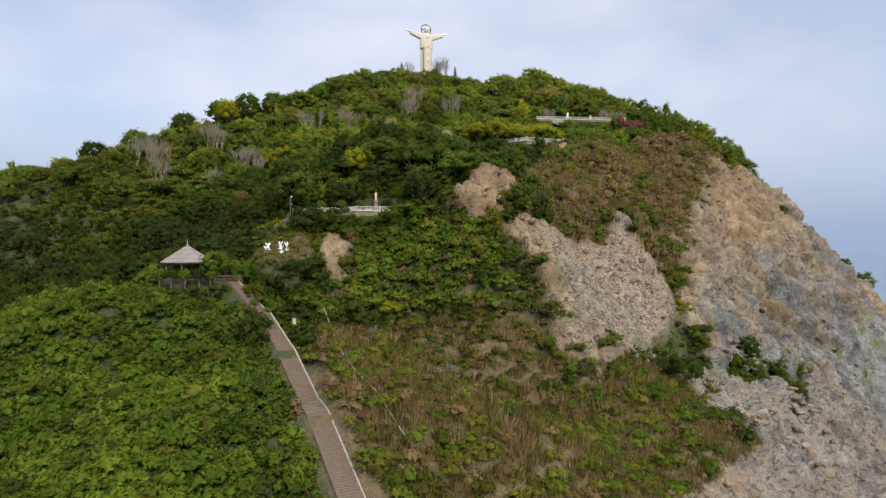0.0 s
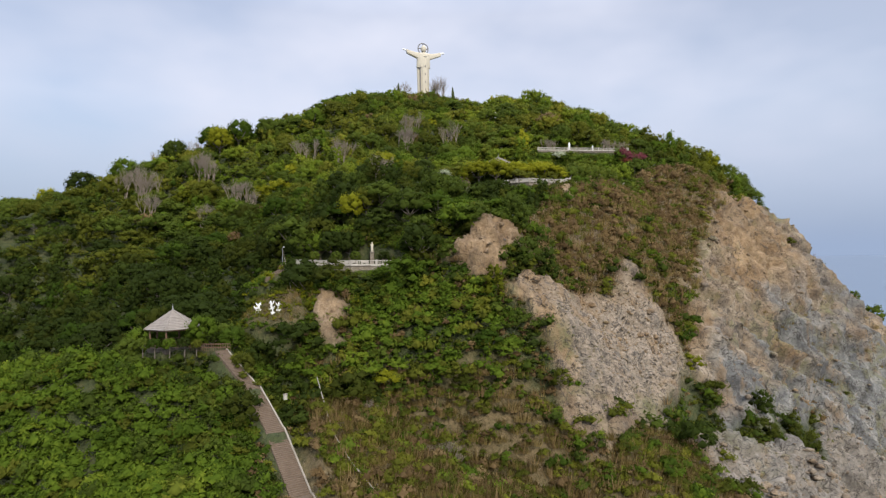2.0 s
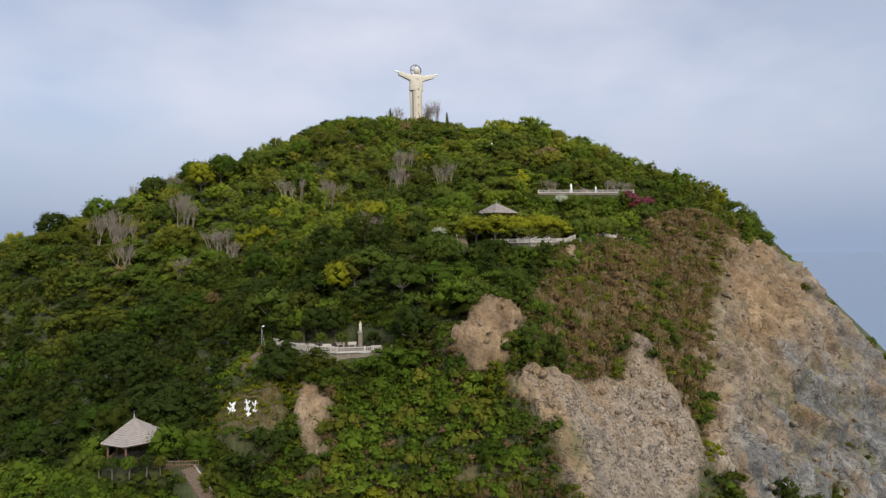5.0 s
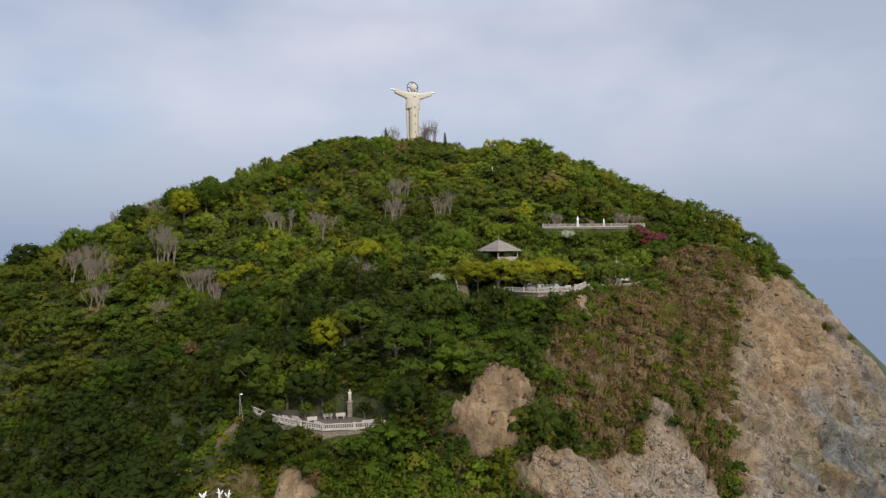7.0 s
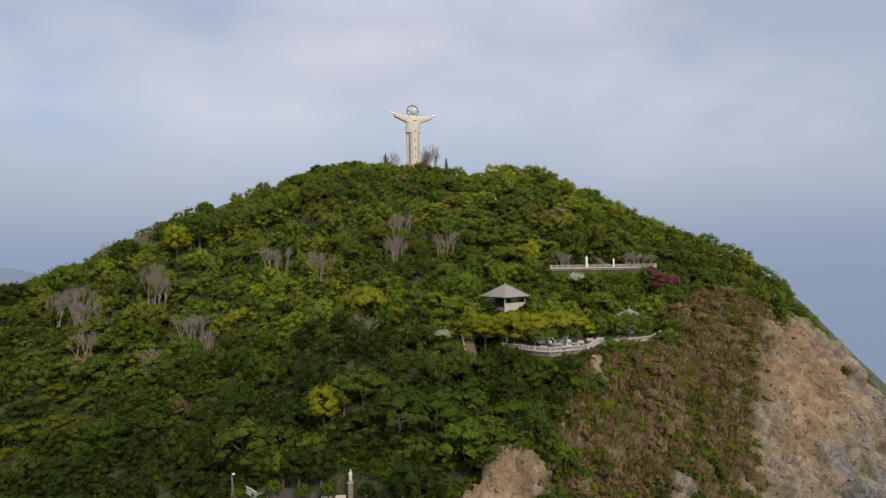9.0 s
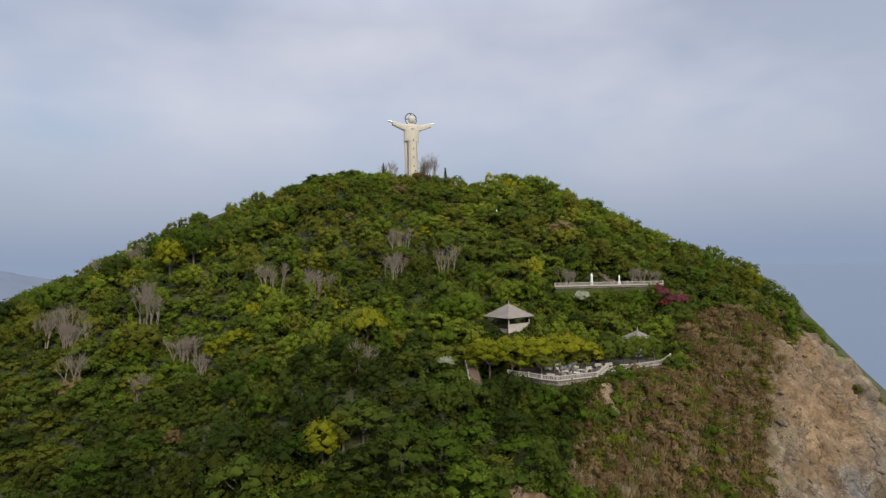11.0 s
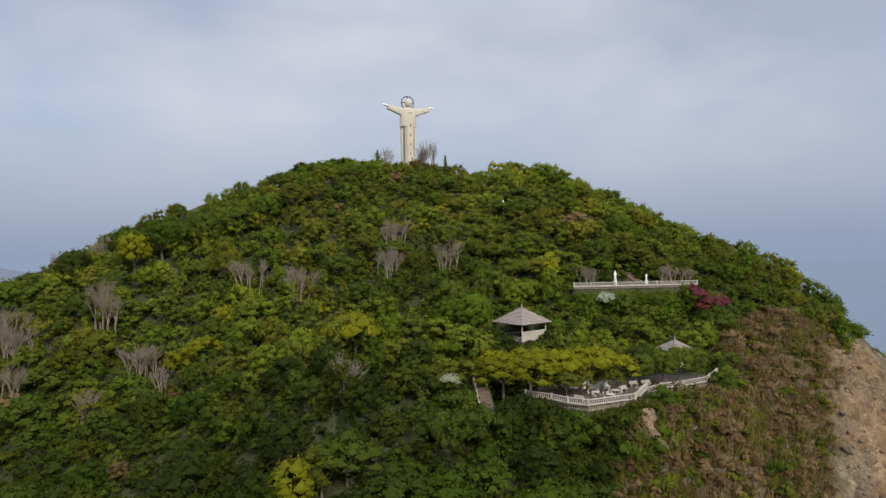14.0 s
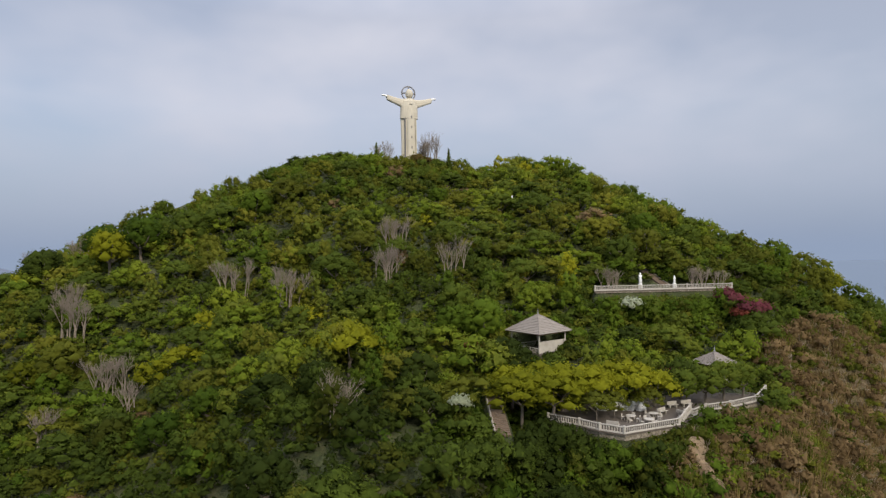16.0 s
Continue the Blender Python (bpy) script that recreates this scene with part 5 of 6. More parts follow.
for (corners, level), label, drop in ((LOW_T, "paved terrace on a rough stone retaining wall", 2.2), (MID_T, "paved viewing terrace above the cliff", 0.9), (TOP_T, "upper paved terrace with a low retaining wall", 0.5)):
    terrace(corners, level, label, drop)

balustrade([(-33.0, 140.0, 79.2), (-29.5, 136.4, 79.1), (-26.5, 133.7, 79.0), (-22.3, 131.0, 79.0), (-18.2, 128.8, 79.0), (-13.2, 129.4, 79.0), (-8.3, 130.2, 79.0)], "white concrete balustrade with turned balusters, stained grey")
balustrade([(13.6, 164.7, 98.8), (17.3, 161.8, 98.8), (19.4, 159.4, 98.8), (22.1, 157.5, 98.8), (30.8, 160.9, 98.8)], "white balustrade with turned balusters at the cliff edge")
balustrade([(31.2, 161.4, 98.8), (32.6, 163.0, 99.3), (34.0, 164.6, 99.6)], "white balustrade with a thick ramped handrail")
balustrade([(34.4, 164.9, 98.8), (37.8, 167.7, 98.8), (42.2, 169.1, 98.8), (47.8, 172.1, 98.8), (51.6, 176.0, 99.4)], "white balustrade rising round the terrace's far end")
balustrade([(32.0, 204.2, 114.3), (42.0, 205.2, 114.3), (52.4, 206.2, 114.3), (62.6, 207.2, 114.3)], "long white balustrade of the upper terrace")
balustrade([(-12.4, 179.0, 97.4), (-9.6, 177.2, 96.6), (-7.2, 177.0, 96.0)], "short curved pinkish balustrade among trees")


# ---- stairways ----
def stairway(a, b, width, label, kerb_side=(1,), group="stairways"):
    """Steps from a up to b (x, y, z each), with sloping kerbs."""
    a, b = Vector(a), Vector(b)
    run = Vector((b.x - a.x, b.y - a.y, 0))
    turn = math.degrees(math.atan2(run.y, run.x)) - 90
    t = thing("stairs", a.x, a.y, a.z, turn, label, "stairs", group)
    length, rise = run.length, b.z - a.z
    n = max(4, int(rise / 0.18))
    me = None
    for k in range(n):
        if me is None:
            bm = bmesh.new()
            box(bm, -width / 2, width / 2, 0, length / n + 0.06, -0.7, 0.0, 0.015)
            me = bpy.data.meshes.new("step")
            bm.to_mesh(me)
            bm.free()
            me.materials.append(STEP)
        ob = new("step", me)
        ob.parent = t
        ob.location = (0, k * length / n, (k + 1) * rise / n)
    for s in kerb_side:
        bm = bmesh.new()
        lo = [bm.verts.new((s * (width / 2 + d), yy, zz)) for d, yy, zz in ((0.003, -0.1, -0.5), (0.26, -0.1, -0.5), (0.26, length, rise - 0.5), (0.003, length, rise - 0.5))]
        hi = [bm.verts.new((v.co.x, v.co.y, v.co.z + 0.72)) for v in lo]
        bm.faces.new(lo)
        bm.faces.new(hi[::-1])
        for k in range(4):
            bm.faces.new((lo[k], lo[(k + 1) % 4], hi[(k + 1) % 4], hi[k]))
        bmesh.ops.bevel(bm, geom=list(bm.edges), offset=0.03, segments=1, affect="EDGES")
        part("kerb", bm, KERB, t)
    return t


def way_z(x, y, lift=0.35):
    return soil_at(x, y) + lift


# ---- white figures and small things ----
def figure(x, y, z, h, turn, label, arms=False, base=0.0, mat=None):
    """A standing figure as one plain form."""
    bm = bmesh.new()
    if base:
        box(bm, -0.35, 0.35, -0.35, 0.35, -0.4, base, 0.04)
    k = h / 1.8
    loft(bm, [(0, 0, base, 0.3 * k, 0.24 * k), (0, 0, base + 0.5 * k, 0.24 * k, 0.2 * k), (0, 0, base + 0.95 * k, 0.23 * k, 0.18 * k), (0, 0, base + 1.3 * k, 0.27 * k, 0.18 * k), (0, 0, base + 1.45 * k, 0.16 * k, 0.13 * k), (0, 0, base + 1.52 * k, 0.09 * k, 0.09 * k)], 12)
    r = bmesh.ops.create_uvsphere(bm, u_segments=10, v_segments=8, radius=0.14 * k)
    for v in r["verts"]:
        v.co.z += base + 1.65 * k
    if arms:
        for s in (-1, 1):
            rod(bm, (s * 0.2 * k, 0, base + 1.35 * k), (s * 0.5 * k, -0.35 * k, base + 1.25 * k), 0.09 * k, 0.06 * k, 8)
            # raised wing, tapering from the shoulder blade to a swept tip
            loft(bm, [(s * 0.15 * k, 0.18 * k, base + 0.75 * k, 0.12 * k, 0.06 * k), (s * 0.38 * k, 0.24 * k, base + 1.2 * k, 0.26 * k, 0.07 * k), (s * 0.58 * k, 0.28 * k, base + 1.55 * k, 0.22 * k, 0.06 * k), (s * 0.78 * k, 0.34 * k, base + 1.95 * k, 0.06 * k, 0.03 * k)], 8)
    else:
        for s in (-1, 1):
            rod(bm, (s * 0.25 * k, 0, base + 1.32 * k), (s * 0.12 * k, -0.2 * k, base + 1.02 * k), 0.08 * k, 0.06 * k, 8)
    ob = part("statue", bm, mat or MARBLE, None, smooth=True)
    ob.matrix_basis = pose(x, y, z, 0, 0, turn)
    return tagged(ob, label, "statue")


plinth = thing("plinth", -14.9, 136.6, 78.9, 0, "grey rubble stone plinth under the terrace statue", "plinth")
part("shaft", box(bmesh.new(), -0.4, 0.4, -0.4, 0.4, 0.0, 2.6, 0.05), RUBBLE_WALL, plinth)
part("cap", box(bmesh.new(), -0.5, 0.5, -0.5, 0.5, 2.603, 2.75, 0.04), KERB, plinth)
figure(-14.9, 136.6, 81.65, 2.1, 0, "weathered cream robed figure statue on a stone plinth", mat=CREAM)
figure(43.3, 209.0, 114.2, 2.4, 0, "tall white statue on a plinth by the stairs", False, 1.1)
figure(51.7, 211.0, 114.2, 1.8, 0, "smaller white statue on a plinth", False, 0.9)

for spot in ((-34.6, 121, 70.2, 1.25, 50), (-32.4, 121.3, 71.0, 1.3, -35), (-30.9, 121, 71.1, 1.3, 70), (-31.8, 120.2, 69.1, 1.1, -50), (-34.9, 120.3, 69.3, 0.95, 20)):
    x, y, z, h, turn = spot
    figure(x, y, soil_at(x, y) - 0.1, h, turn, "white winged figure statue on a plinth in a grassy clearing", True, 0.25)
figure(23, 259, soil_at(23, 259) + 0.3, 1.7, 10, "white statue on a tall plinth glimpsed between treetops", False, 3.6)

# ---- stairs ----
for k, (a, b, half) in enumerate(WAYS):
    stairway(a, b, 2 * half, ("long brown stepped path with a pale concrete kerb" if k < 5 else "steep brown brick steps between bushes"), (1,) if k in (0, 1, 2, 3, 4, 6) else (-1,) if k == 5 else ())


# ---- benches and small fittings ----
def bench(x, y, z, turn, label):
    t = thing("bench", x, y, z, turn, label, "bench", "terrace benches")
    for s in (-0.55, 0.55):
        part("leg", box(bmesh.new(), s - 0.09, s + 0.09, -0.2, 0.2, 0, 0.42, 0.02), WHITE, t)
    part("seat", box(bmesh.new(), -0.85, 0.85, -0.25, 0.25, 0.422, 0.52, 0.02), WHITE, t)
    part("backrest", box(bmesh.new(), -0.85, 0.85, 0.2, 0.28, 0.522, 0.95, 0.02), WHITE, t)
    return t


for x, y, r in ((-31.6, 139.6, 130), (-29.4, 137.4, 132), (-25.6, 134.9, 140), (-23.8, 134.4, 148), (-20.9, 133.4, 10), (-19.3, 131.0, 145), (-18.6, 135.6, 20), (-16.4, 135.6, 5), (-11.4, 131.4, 190), (-9.8, 131.8, 185)):
    bench(x, y, 78.9, r, "white concrete bench on the terrace by the balustrade")
for x, y, r in ((33.0, 164.9, 120), (30.6, 166.2, 25), (33.6, 169.6, 15), (36.0, 170.2, 10), (21.5, 160.4, 145)):
    bench(x, y, 98.8, r, "grey-white concrete bench under the terrace trees")


def cafe_table(x, y, z, turn):
    t = thing("table", x, y, z, turn, "round grey-white concrete table on the cliff terrace", "table", "terrace tables")
    part("tabletop", lathe(bmesh.new(), [(0.66, 0.682), (0.7, 0.7), (0.7, 0.74), (0.66, 0.76)], 18), WHITE, t)
    part("pedestal", lathe(bmesh.new(), [(0.3, 0), (0.3, 0.06), (0.12, 0.14), (0.1, 0.5), (0.2, 0.68)], 12), WHITE, t)
    return t


def chair(x, y, z, turn):
    t = thing("chair", x, y, z, turn, "grey-white concrete chair drawn up to a round table", "chair", "terrace chairs")
    part("seat", box(bmesh.new(), -0.24, 0.24, -0.23, 0.23, 0.402, 0.46, 0.015), WHITE, t)
    part("backrest", box(bmesh.new(), -0.24, 0.24, 0.19, 0.25, 0.462, 0.9, 0.015), WHITE, t)
    for sx_ in (-0.19, 0.19):
        for sy_ in (-0.18, 0.18):
            part("leg", box(bmesh.new(), sx_ - 0.035, sx_ + 0.035, sy_ - 0.035, sy_ + 0.035, 0, 0.4, 0.01), WHITE, t)
    return t


for x, y, turn in ((25.0, 163.4, 10), (26.9, 161.5, 50), (28.6, 164.4, 80)):
    cafe_table(x, y, 98.8, turn)
    for k in range(4):
        a = radians(turn + 45 + 90 * k)
        chair(x + 1.05 * math.cos(a), y + 1.05 * math.sin(a), 98.8, turn + 45 + 90 * k - 90)


def rockwork(x, y, z, length, height):
    """A jagged artificial rock wall, heaped from angular blocks."""
    r = np.random.default_rng(77)
    parts = []
    for k in range(90):
        f = r.uniform(-1, 1)
        h = height * (0.5 + 0.5 * abs(math.cos(2.3 * f + 0.5))) * r.uniform(0.05, 1.0)
        w = r.uniform(0.25, 0.6)
        v = ICO_V * r.uniform(0.4, 1.3, (12, 1)) * (w, w * 0.8, w * r.uniform(0.7, 1.3)) + (f * length / 2, r.uniform(-0.35, 0.35) + 0.15 * h, max(h - 0.3, 0.2))
        parts.append((v, ICO_F))
    ob = new("grotto", raw_mesh("grotto", *joined(parts), [MARBLE]))
    ob.matrix_basis = pose(x, y, z, 0, 0, -8)
    return tagged(ob, "white painted artificial rock grotto under terrace trees", "grotto")


rockwork(25.2, 168.8, 98.8, 7.0, 2.7)

t = thing("lamp_pole", -34.8, 138.7, 78.7, 0, "thin grey metal lamp pole at the terrace corner", "pole")
part("shaft", rod(bmesh.new(), (0, 0, -1.5), (0, 0, 4.1), 0.07, 0.05, 8), METAL, t)
part("arm", rod(bmesh.new(), (0, 0, 4.0), (0.5, -0.6, 4.2), 0.04, 0.035, 6), METAL, t)
part("lamp_head", lathe(bmesh.new(), [(0.08, 0), (0.22, 0.06), (0.12, 0.2), (0.05, 0.26)], 10, (0.5, -0.6, 4.0)), MARBLE, t)
t = thing("cable", -34.8, 138.7, 82.6, 0, "pale cable strung from the lamp pole down the slope", "cable")
drop = Vector((-23.5, 114.0, soil_at(-23.5, 114.0) + 1.0)) - Vector((-34.8, 138.7, 82.6))
line = [drop * f + Vector((0, 0, -6.0 * f * (1 - f))) for f in (0, 0.2, 0.4, 0.6, 0.8, 1.0)]
for p, q in zip(line, line[1:]):
    part("strand", rod(bmesh.new(), p, q, 0.035, 0.035, 5), KERB, t)
t = thing("litter_bin", -25.0, 103.0, 58.3, 0, "small white concrete litter bin beside the stepped path", "bin")
part("body", lathe(bmesh.new(), [(0.3, 0), (0.34, 0.75), (0.3, 0.8)], 12), WHITE, t)
part("rim", lathe(bmesh.new(), [(0.36, 0.802), (0.37, 0.9), (0.3, 0.92)], 12), KERB, t)


# ---- single trees ----
def mesh_of(name, vt, mat, seed):
    r = np.random.default_rng(seed)
    return raw_mesh(name, vt[0], vt[1], [mat], tone=vt[3] + r.uniform(0.2, 0.7), normals=vt[2])


TRUNKS = [raw_mesh("trunk", *trunk_mesh(np.random.default_rng(90 + k)), [BARK]) for k in range(3)]
TALL_CROWNS = {}


def tall_crown(kind, mat, k):
    key = (kind, mat, k)
    if key not in TALL_CROWNS:
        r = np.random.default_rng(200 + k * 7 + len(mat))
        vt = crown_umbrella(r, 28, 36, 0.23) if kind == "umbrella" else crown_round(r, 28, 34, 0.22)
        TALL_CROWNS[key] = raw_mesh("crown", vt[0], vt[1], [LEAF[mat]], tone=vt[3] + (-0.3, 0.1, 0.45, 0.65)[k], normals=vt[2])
    return TALL_CROWNS[key]


def tree(x, y, size, kind, mat, label, category="tree", group="trees of the hill", k=0, sink=0.6, z=None):
    t = thing("tree", x, y, (soil_at(x, y) if z is None else z) - sink, (x * 37 + y * 91) % 360, label, category, group)
    for name, me in (("trunk", TRUNKS[k % 3]), ("crown", tall_crown(kind, mat, k % 4))):
        ob = new(name, me)
        ob.parent = t
        ob.scale = (size, size, size)
    return t


LABELS = {"forest": "dark green spreading tree in the hillside forest", "bright": "fresh green leafy tree in the hillside forest", "olive": "olive green tree with a thin crown", "yellow": "yellow-green tree standing out in the forest", "brown": "brown-tinged tree with thinning leaves"}
for k, (x, y) in enumerate(zip(*TALL)):
    u = rng.uniform()
    mat = "bright" if u < 0.2 else "olive" if u < 0.3 else "yellow" if u < 0.315 else "forest"
    # k picks paler tones uphill, haze put into the crown colour
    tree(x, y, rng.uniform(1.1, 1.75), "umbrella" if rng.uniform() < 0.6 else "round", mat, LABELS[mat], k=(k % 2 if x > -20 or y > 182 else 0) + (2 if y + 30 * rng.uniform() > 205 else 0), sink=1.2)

for x, y, size, kind, mat in ((-85, 238, 2.2, "round", "yellow"), (-79, 243, 2.3, "round", "bright"), (-91, 247, 2.3, "round", "bright"), (-70, 250, 2.2, "round", "forest"), (-62, 257, 2.0, "umbrella", "forest"), (-54, 262, 2.0, "round", "bright"), (-46, 268, 1.8, "umbrella", "olive"), (-103, 240, 2.2, "round", "forest"), (-118, 232, 2.2, "round", "bright"), (-132, 228, 2.2, "round", "forest"), (-103, 292, 2.0, "round", "bright"), (-96, 284, 1.8, "round", "bright"), (-21, 146.5, 1.5, "round", "yellow"), (-17.5, 147.5, 1.4, "round", "olive"), (-27.5, 143.5, 1.6, "round", "olive"), (-14, 148, 1.5, "umbrella", "forest"), (-7, 141, 1.8, "umbrella", "forest"), (-34, 146, 1.9, "umbrella", "forest"), (-17, 184, 2.0, "umbrella", "yellow"), (-78, 205, 1.9, "round", "olive"),
                              (9.5, 173.5, 1.45, "umbrella", "yellow"), (14.5, 176, 1.5, "umbrella", "yellow"), (19, 177, 1.3, "umbrella", "yellow"), (7, 194, 1.9, "round", "bright"), (2, 196, 1.5, "round", "bright"), (-84, 204, 1.5, "round", "yellow"), (-52, 312, 1.7, "umbrella", "forest"), (-40, 315, 1.6, "umbrella", "olive")):
    tree(x, y, size, kind, mat, LABELS[mat], k=int(x) % 4)
for x, y, size, kind in ((10.0, 166.0, 1.35, "umbrella"), (14.2, 165.2, 1.4, "umbrella"), (9.5, 170.5, 1.45, "umbrella"), (16.6, 169.0, 1.45, "umbrella"), (21.3, 169.4, 1.45, "umbrella"), (27.6, 169.8, 1.5, "umbrella"), (24.2, 171.5, 1.4, "umbrella"), (31.2, 170.5, 1.2, "umbrella")):
    tree(x, y, size, kind, "yellow", "spreading yellow-green tree with a dense domed crown on the terrace", k=2 + int(x) % 2, sink=0.4, z=98.8)
for x, y, size in ((15.2, 159.2, 1.2), (12.6, 161.4, 1.25), (10.2, 159.5, 1.1)):
    tree(x, y, size, "round", "forest", "dense dark green tree rising before the terrace rail", k=int(x) % 2, sink=0.0, z=93.2)
for x, y, size, mat in ((9.5, 158.0, 1.25, "forest"), (12.5, 157.5, 1.1, "forest"), (15.0, 156.5, 0.95, "bright"), (1.5, 163, 1.0, "olive"), (1.0, 168, 1.1, "forest"), (37.5, 163.0, 0.42, "olive"), (40.5, 164.0, 0.45, "bright"), (43.5, 165.0, 0.42, "olive")):
    tree(x, y, size, "round", mat, "dense dark green tree growing against the terrace wall", k=int(x), sink=1.4)
for x, y, size in ((20.2, 163.6, 0.8), (23.2, 165.6, 0.72), (28.8, 166.8, 0.75)):
    tree(x, y, size, "umbrella", "olive", "small spreading frangipani tree beside the terrace tables", k=2, sink=0.1, z=98.8)
for x, y, size in ((35.5, 170.5, 1.05), (39.5, 171.5, 1.1), (43.5, 174.0, 1.15), (47.5, 175.5, 1.05), (37, 175, 1.2)):
    tree(x, y, size, "round", "forest", "grey-green tree with white blossom beside the kiosk", k=int(x), sink=0.1, z=98.8)
for x, y in ((-30.5, 143.5), (-27, 141.5), (-24, 140.2), (-20.5, 139.6), (-10.5, 139), (-7.5, 136.5), (-17.5, 141.5), (-13.5, 141.5)):
    tree(x, y, 1.4, "round", ("forest", "bright")[int(-x) % 2], "leafy tree on the terrace behind the benches", k=int(-x), sink=0.0, z=78.9)

for x, y in ((-18.4, 135.8), (-12.2, 135.2), (-22.5, 135.6), (-27.6, 137.6)):
    tree(x, y, 0.55, "round", "forest", "small frangipani tree on the terrace beside the benches", k=int(-x), sink=0.0, z=78.9)


def blossom(x, y, size, mat, label, category, lift=0.0):
    t = thing("flowering_bush", x, y, soil_at(x, y) + lift, (x * 53) % 360, label, category, "flowering bushes")
    r = np.random.default_rng(int(x * 10 + y))
    stem = part("stem", rod(bmesh.new(), (0, 0, -0.5), (0.1, 0, 1.6 * size), 0.12, 0.07, 6), BARK, t)
    green = new("leafage", mesh_of("leafage", crown_bush(r, 8, 30, 0.24), LEAF["forest"], 3))
    flowers = new("blossom", mesh_of("blossom", crown_bush(r, 12, 36, 0.2), LEAF[mat], 4))
    for ob, k, dz in ((green, 1.0, 0.4), (flowers, 1.0, 1.0)):
        ob.parent = t
        ob.scale = (size * k, size * k, size * k)
        ob.location.z = dz * size
    return t


blossom(59.5, 203, 1.9, "pink", "bougainvillea bush with purple-pink bracts", "bougainvillea", 2.0)
blossom(62.5, 198.5, 2.1, "pink", "bougainvillea bush with deep pink bracts", "bougainvillea", 2.2)
blossom(60.3, 198.8, 1.5, "red", "bougainvillea bush with brick red bracts", "bougainvillea", 2.0)
blossom(36.5, 175.5, 0.9, "pink", "small magenta bougainvillea behind the terrace", "bougainvillea", 3.0)
blossom(5, 184.5, 1.3, "red", "reddish flowering bush among green trees", "flowering bush", 3.0)
blossom(38, 200, 1.6, "white", "frangipani tree with creamy white blossom", "frangipani", 2.5)
blossom(1, 164, 1.2, "white", "bush with scattered white blossom by the steps", "flowering bush", 2.5)
blossom(14, 136, 1.1, "white", "pale flowering bush at the cliff top", "flowering bush", 1.5)


def bare_tree(x, y, height, label="leafless grey tree standing among green crowns", lift=2.2):
    t = thing("bare_tree", x, y, soil_at(x, y) + lift, 0, label, "bare tree", "leafless trees")
    r = np.random.default_rng(int(abs(x) * 7 + y))
    for k in range(5):
        vt = bare_mesh(r, height * r.uniform(1.0, 1.3), 4, 0.24, 3, 0.021 * height)
        ob = new("limb", raw_mesh("limb", *vt, [GREY_WOOD]))
        ob.parent = t
        ob.location = (r.uniform(-0.27, 0.27) * height, r.uniform(-0.15, 0.15) * height, 0)
        ob.rotation_euler = (r.uniform(-0.12, 0.12), 0.5 * ob.location.x / height, 0)
    return t


for x, y, h in ((-86, 220, 8.5), (-104, 212, 9), (-92, 196, 8), (-72, 188, 7), (-58, 190, 6), (-83, 216, 8.5), (-80, 214, 8), (-97, 206, 9), (-100, 208, 8), (-66, 196, 8.5), (-63, 197, 7), (-50, 223, 7), (-47, 222, 7), (-35, 213, 7.5), (-33, 212, 7), (-9, 227, 7), (-12, 228, 6.5), (-13, 214, 6.5), (-10.5, 214, 6.5), (3, 217, 7.5), (-107, 209, 8), (-114, 274, 8), (-108, 270, 8), (-120, 262, 8), (-16, 161, 6)):
    bare_tree(x, y, h)
for x, y, h in ((36, 209, 4.5), (38.5, 209.5, 4.5), (55, 210, 4.5), (58, 210.5, 4.5), (61, 210, 4)):
    bare_tree(x, y, h, "leafless pale frangipani on the upper terrace", 0.0)
for x, y, h in ((0.5, 305, 12), (-3, 308, 10), (-19, 303, 9)):
    bare_tree(x, y, h, "leafless brown tree at the great statue's foot", 2.0)


def conifer(x, y, z, h):
    t = thing("conifer", x, y, z, 0, "narrow dark conifer on the summit", "conifer", "summit conifers")
    r = np.random.default_rng(int(x * 3 + 400))
    part("trunk", rod(bmesh.new(), (0, 0, -1), (0, 0, h * 0.95), 0.14, 0.03, 6), BARK, t)
    vt = joined([leaves(r, (0, 0, h * f), (2.4 * (1 - f) + 0.15, 2.4 * (1 - f) + 0.15, 1.1), 60, 0.36, 0.6, -0.6) for f in np.linspace(0.12, 0.95, 9)])
    ob = new("foliage", mesh_of("foliage", vt, LEAF["forest"], 1))
    ob.parent = t
    return t


conifer(-20.5, 300, soil_at(-20.5, 300) + 0.3, 10.5)
conifer(6.0, 300, soil_at(6.0, 300) + 0.3, 11.5)
tree(-5.5, 302, 1.35, "round", "straw", "tan-brown tree in front of the great statue", k=1, sink=-1.2)
tree(-2.0, 303, 1.3, "round", "straw", "tan-brown tree in front of the great statue", k=0, sink=-0.6)
tree(-12, 300, 1.35, "round", "olive", "olive tree in front of the great statue", k=2, sink=0.2)

# ---- far coast ----
hx, hy = np.meshgrid(np.linspace(-1, 1, 41), np.linspace(-1, 1, 21))
hz = np.maximum(0, (1 - hx ** 2) * (1 - hy ** 2)) ** 0.7 * 120 * (0.55 + 0.9 * fractal(hx * 2.2 + 5, hy * 2 + 3, 71)) - 6
hi_ = np.arange(41 * 21).reshape(21, 41)
# haze over the far woods is painted in as this blue-grey base
FAR = plain_material("far_slope_haze_tint", (0.1, 0.125, 0.17), (0.14, 0.17, 0.215), 0.01, 0.95)
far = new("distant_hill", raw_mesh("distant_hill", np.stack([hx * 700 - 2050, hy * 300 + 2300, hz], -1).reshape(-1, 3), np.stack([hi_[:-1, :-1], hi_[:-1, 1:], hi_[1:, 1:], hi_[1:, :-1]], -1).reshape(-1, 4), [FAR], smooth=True))
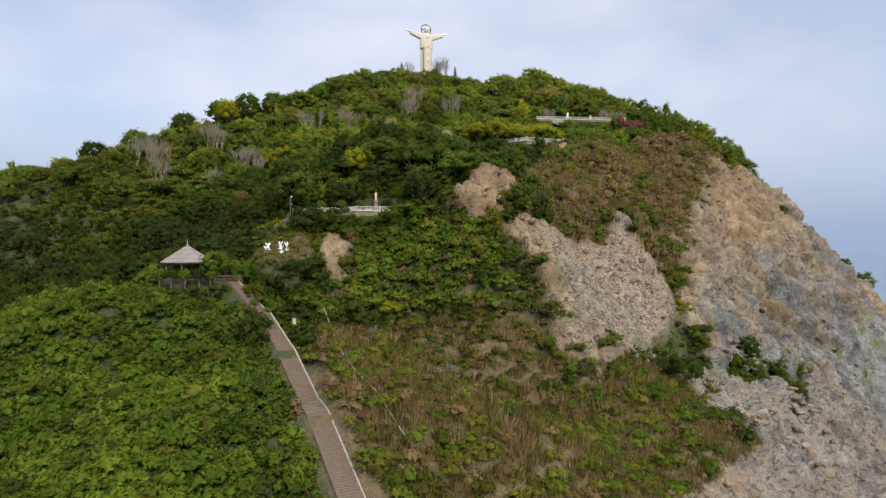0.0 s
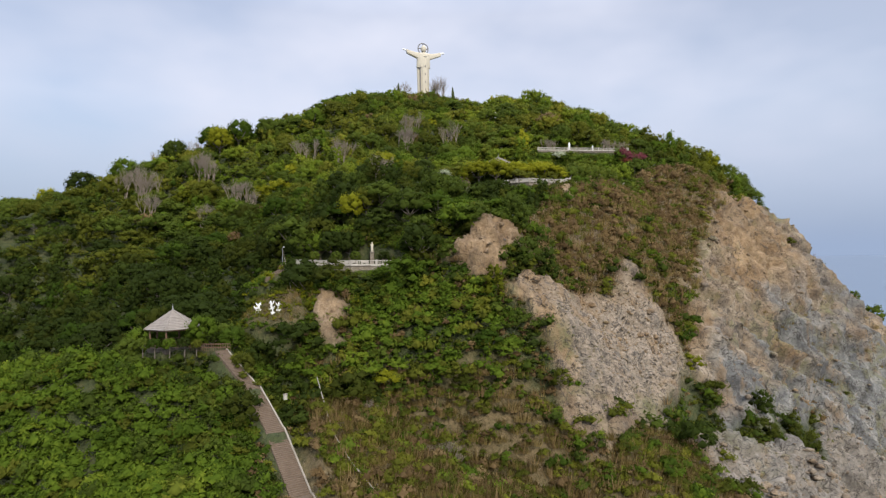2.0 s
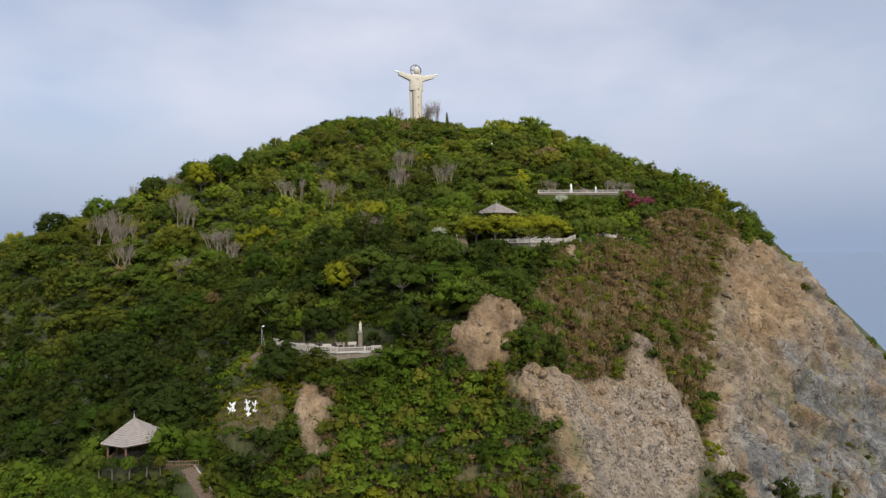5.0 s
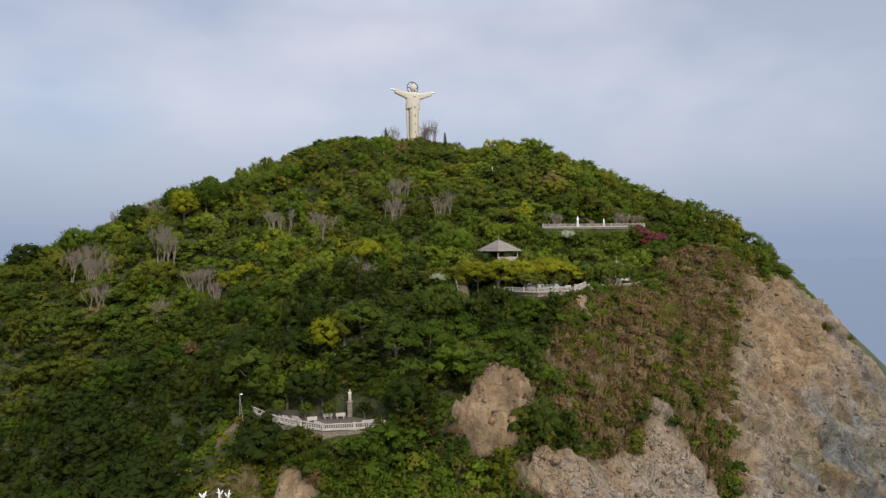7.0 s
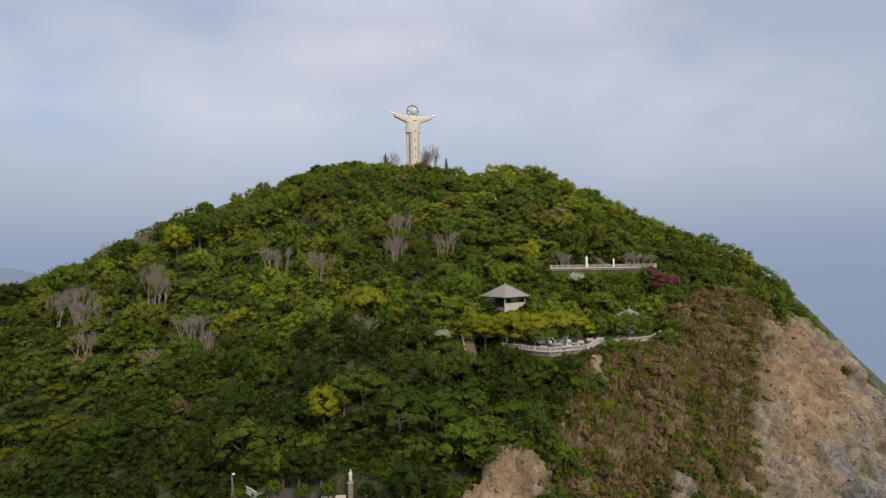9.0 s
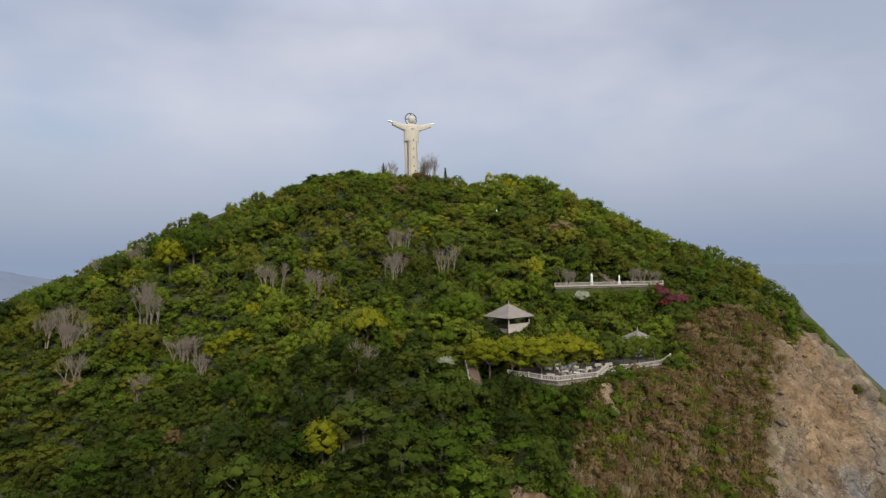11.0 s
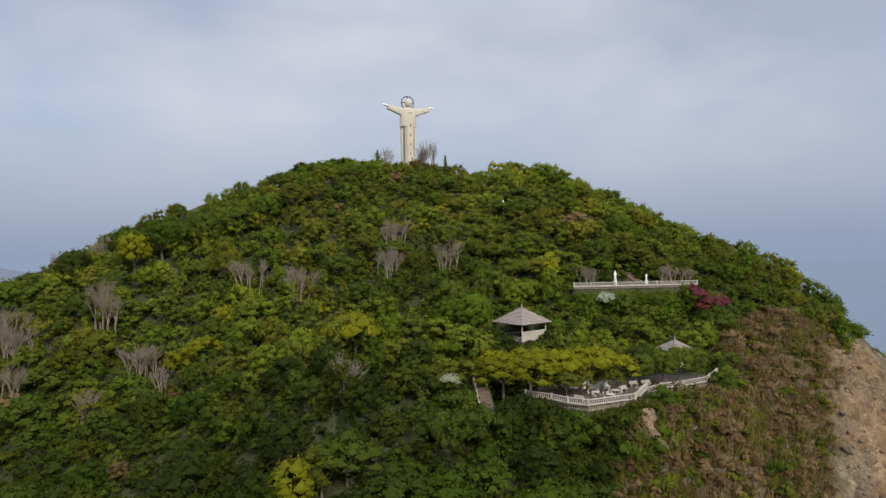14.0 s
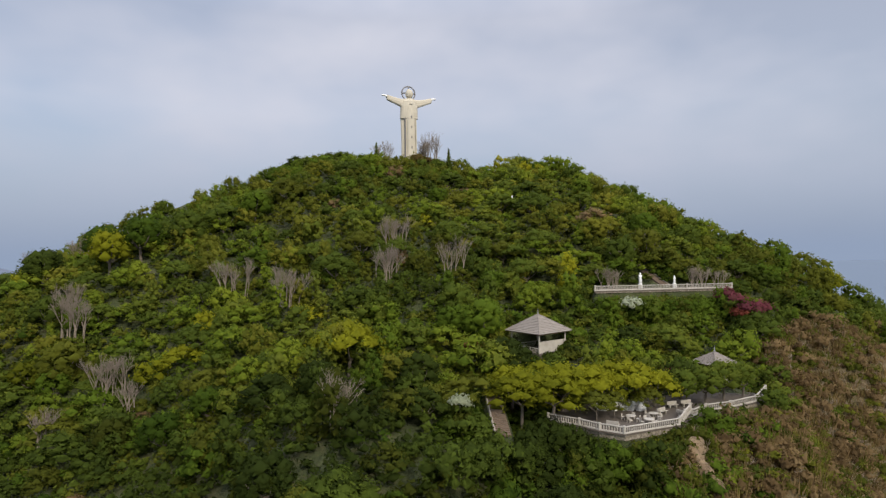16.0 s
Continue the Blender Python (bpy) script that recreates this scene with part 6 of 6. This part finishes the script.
tagged(far, "low wooded hill far across the bay in haze", "hill", kind="structure")

for x, y, size, mat in ((-42.2, 113.0, 1.15, "bright"), (-37.5, 114.4, 1.15, "bright"), (-39.5, 117, 1.0, "forest"), (-46.5, 108.4, 0.62, "bright"), (-50.5, 108.6, 0.65, "forest"), (-43.2, 108.8, 0.62, "olive"), (-40.8, 108.4, 0.6, "bright"), (-44.8, 109.2, 0.5, "forest"), (-48.6, 107.4, 0.6, "bright"), (-55, 112, 0.9, "forest"), (-55.5, 116.5, 1.0, "bright"), (-46, 121, 1.0, "forest"), (-52, 107.5, 0.6, "bright"), (-44, 106.8, 0.55, "forest"), (-48, 106.5, 0.55, "bright")):
    tree(x, y, size, "round", mat, "leafy green tree growing close to the gazebo", k=int(-x), sink=0.5 if y > 110 else 0.9)


def timber_fence(points, label):
    t = thing("fence", *points[0], 0, label, "fence")
    pts = [Vector(p) - Vector(points[0]) for p in points]
    for p, q in zip(pts, pts[1:]):
        for h in (0.35, 0.9):
            part("rail", rod(bmesh.new(), p + Vector((0, 0, h)), q + Vector((0, 0, h)), 0.06, 0.06, 6), TIMBER, t)
        n = int((q - p).length / 0.4)
        for k in range(n + 1):
            c = p.lerp(q, k / n)
            part("picket", rod(bmesh.new(), c + Vector((0, 0, -0.3)), c + Vector((0, 0, 1.0)), 0.045, 0.04, 5), TIMBER, t)
    return t


timber_fence([(-43.6, 110.9, 65.2), (-40, 110.2, 65.2), (-36.4, 110.4, 65.2)], "brown timber railing beside the gazebo")

for x, y, size, mat in ((-34.6, 103.8, 0.95, "bright"), (-38.8, 107.0, 0.85, "bright"), (-31.5, 99.6, 0.7, "olive"), (-33.5, 108.6, 0.8, "olive"), (-41.2, 109.2, 0.5, "forest"), (-35.0, 109.6, 0.5, "olive")):
    tree(x, y, size, "round", mat, "bushy young tree overhanging the stepped path", k=int(-x), sink=0.9)


def fallen_pipe(points):
    """A thin pale pipe lying over the scrub."""
    pts = [Vector((x, y, soil_at(x, y) + lift)) for x, y, lift in points]
    t = thing("pipe", *pts[0], 0, "thin pale pipe lying down the scrubby slope", "pipe")
    for p, q in zip(pts, pts[1:]):
        part("pipe_length", rod(bmesh.new(), p - pts[0], q - pts[0], 0.09, 0.09, 6), KERB, t)


fallen_pipe([(-22, 112, 1.6), (-19, 103, 1.2), (-16, 95, 0.9), (-12.5, 90, 0.9), (-9, 86, 0.8), (-4, 79, 0.8)])
for x, y, h in ((1, 102, 3.2), (2.2, 101, 2.6), (-2, 99, 2.2), (-12, 104, 2.4)):
    bare_tree(x, y, h, "bleached leafless shrub in the dry scrub", 0.0)
for x, y, size, mat in ((-13, 108, 0.8, "olive"), (-9, 110, 0.85, "yellow"), (-5, 108, 0.75, "olive"), (-1, 110, 0.8, "bright"), (8, 112, 0.9, "bright"), (11, 112, 0.8, "bright"), (-17, 109, 0.8, "olive"), (4, 109, 0.7, "olive")):
    tree(x, y, size, "umbrella", mat, "thin low tree at the edge of the dry scrub", k=int(x), sink=1.0)

for x, y, size, mat in ((-42.4, 112.4, 0.6, "bright"), (-40.6, 113.2, 0.6, "forest"), (-44.0, 109.8, 0.5, "forest"), (-46.2, 109.0, 0.5, "bright"), (-48.6, 108.8, 0.5, "bright"), (-51.0, 109.6, 0.5, "forest"), (-42.0, 110.0, 0.42, "olive")):
    tree(x, y, size, "round", mat, "leafy shrub crowding round the gazebo", k=int(-x), sink=0.5, z=65.2)
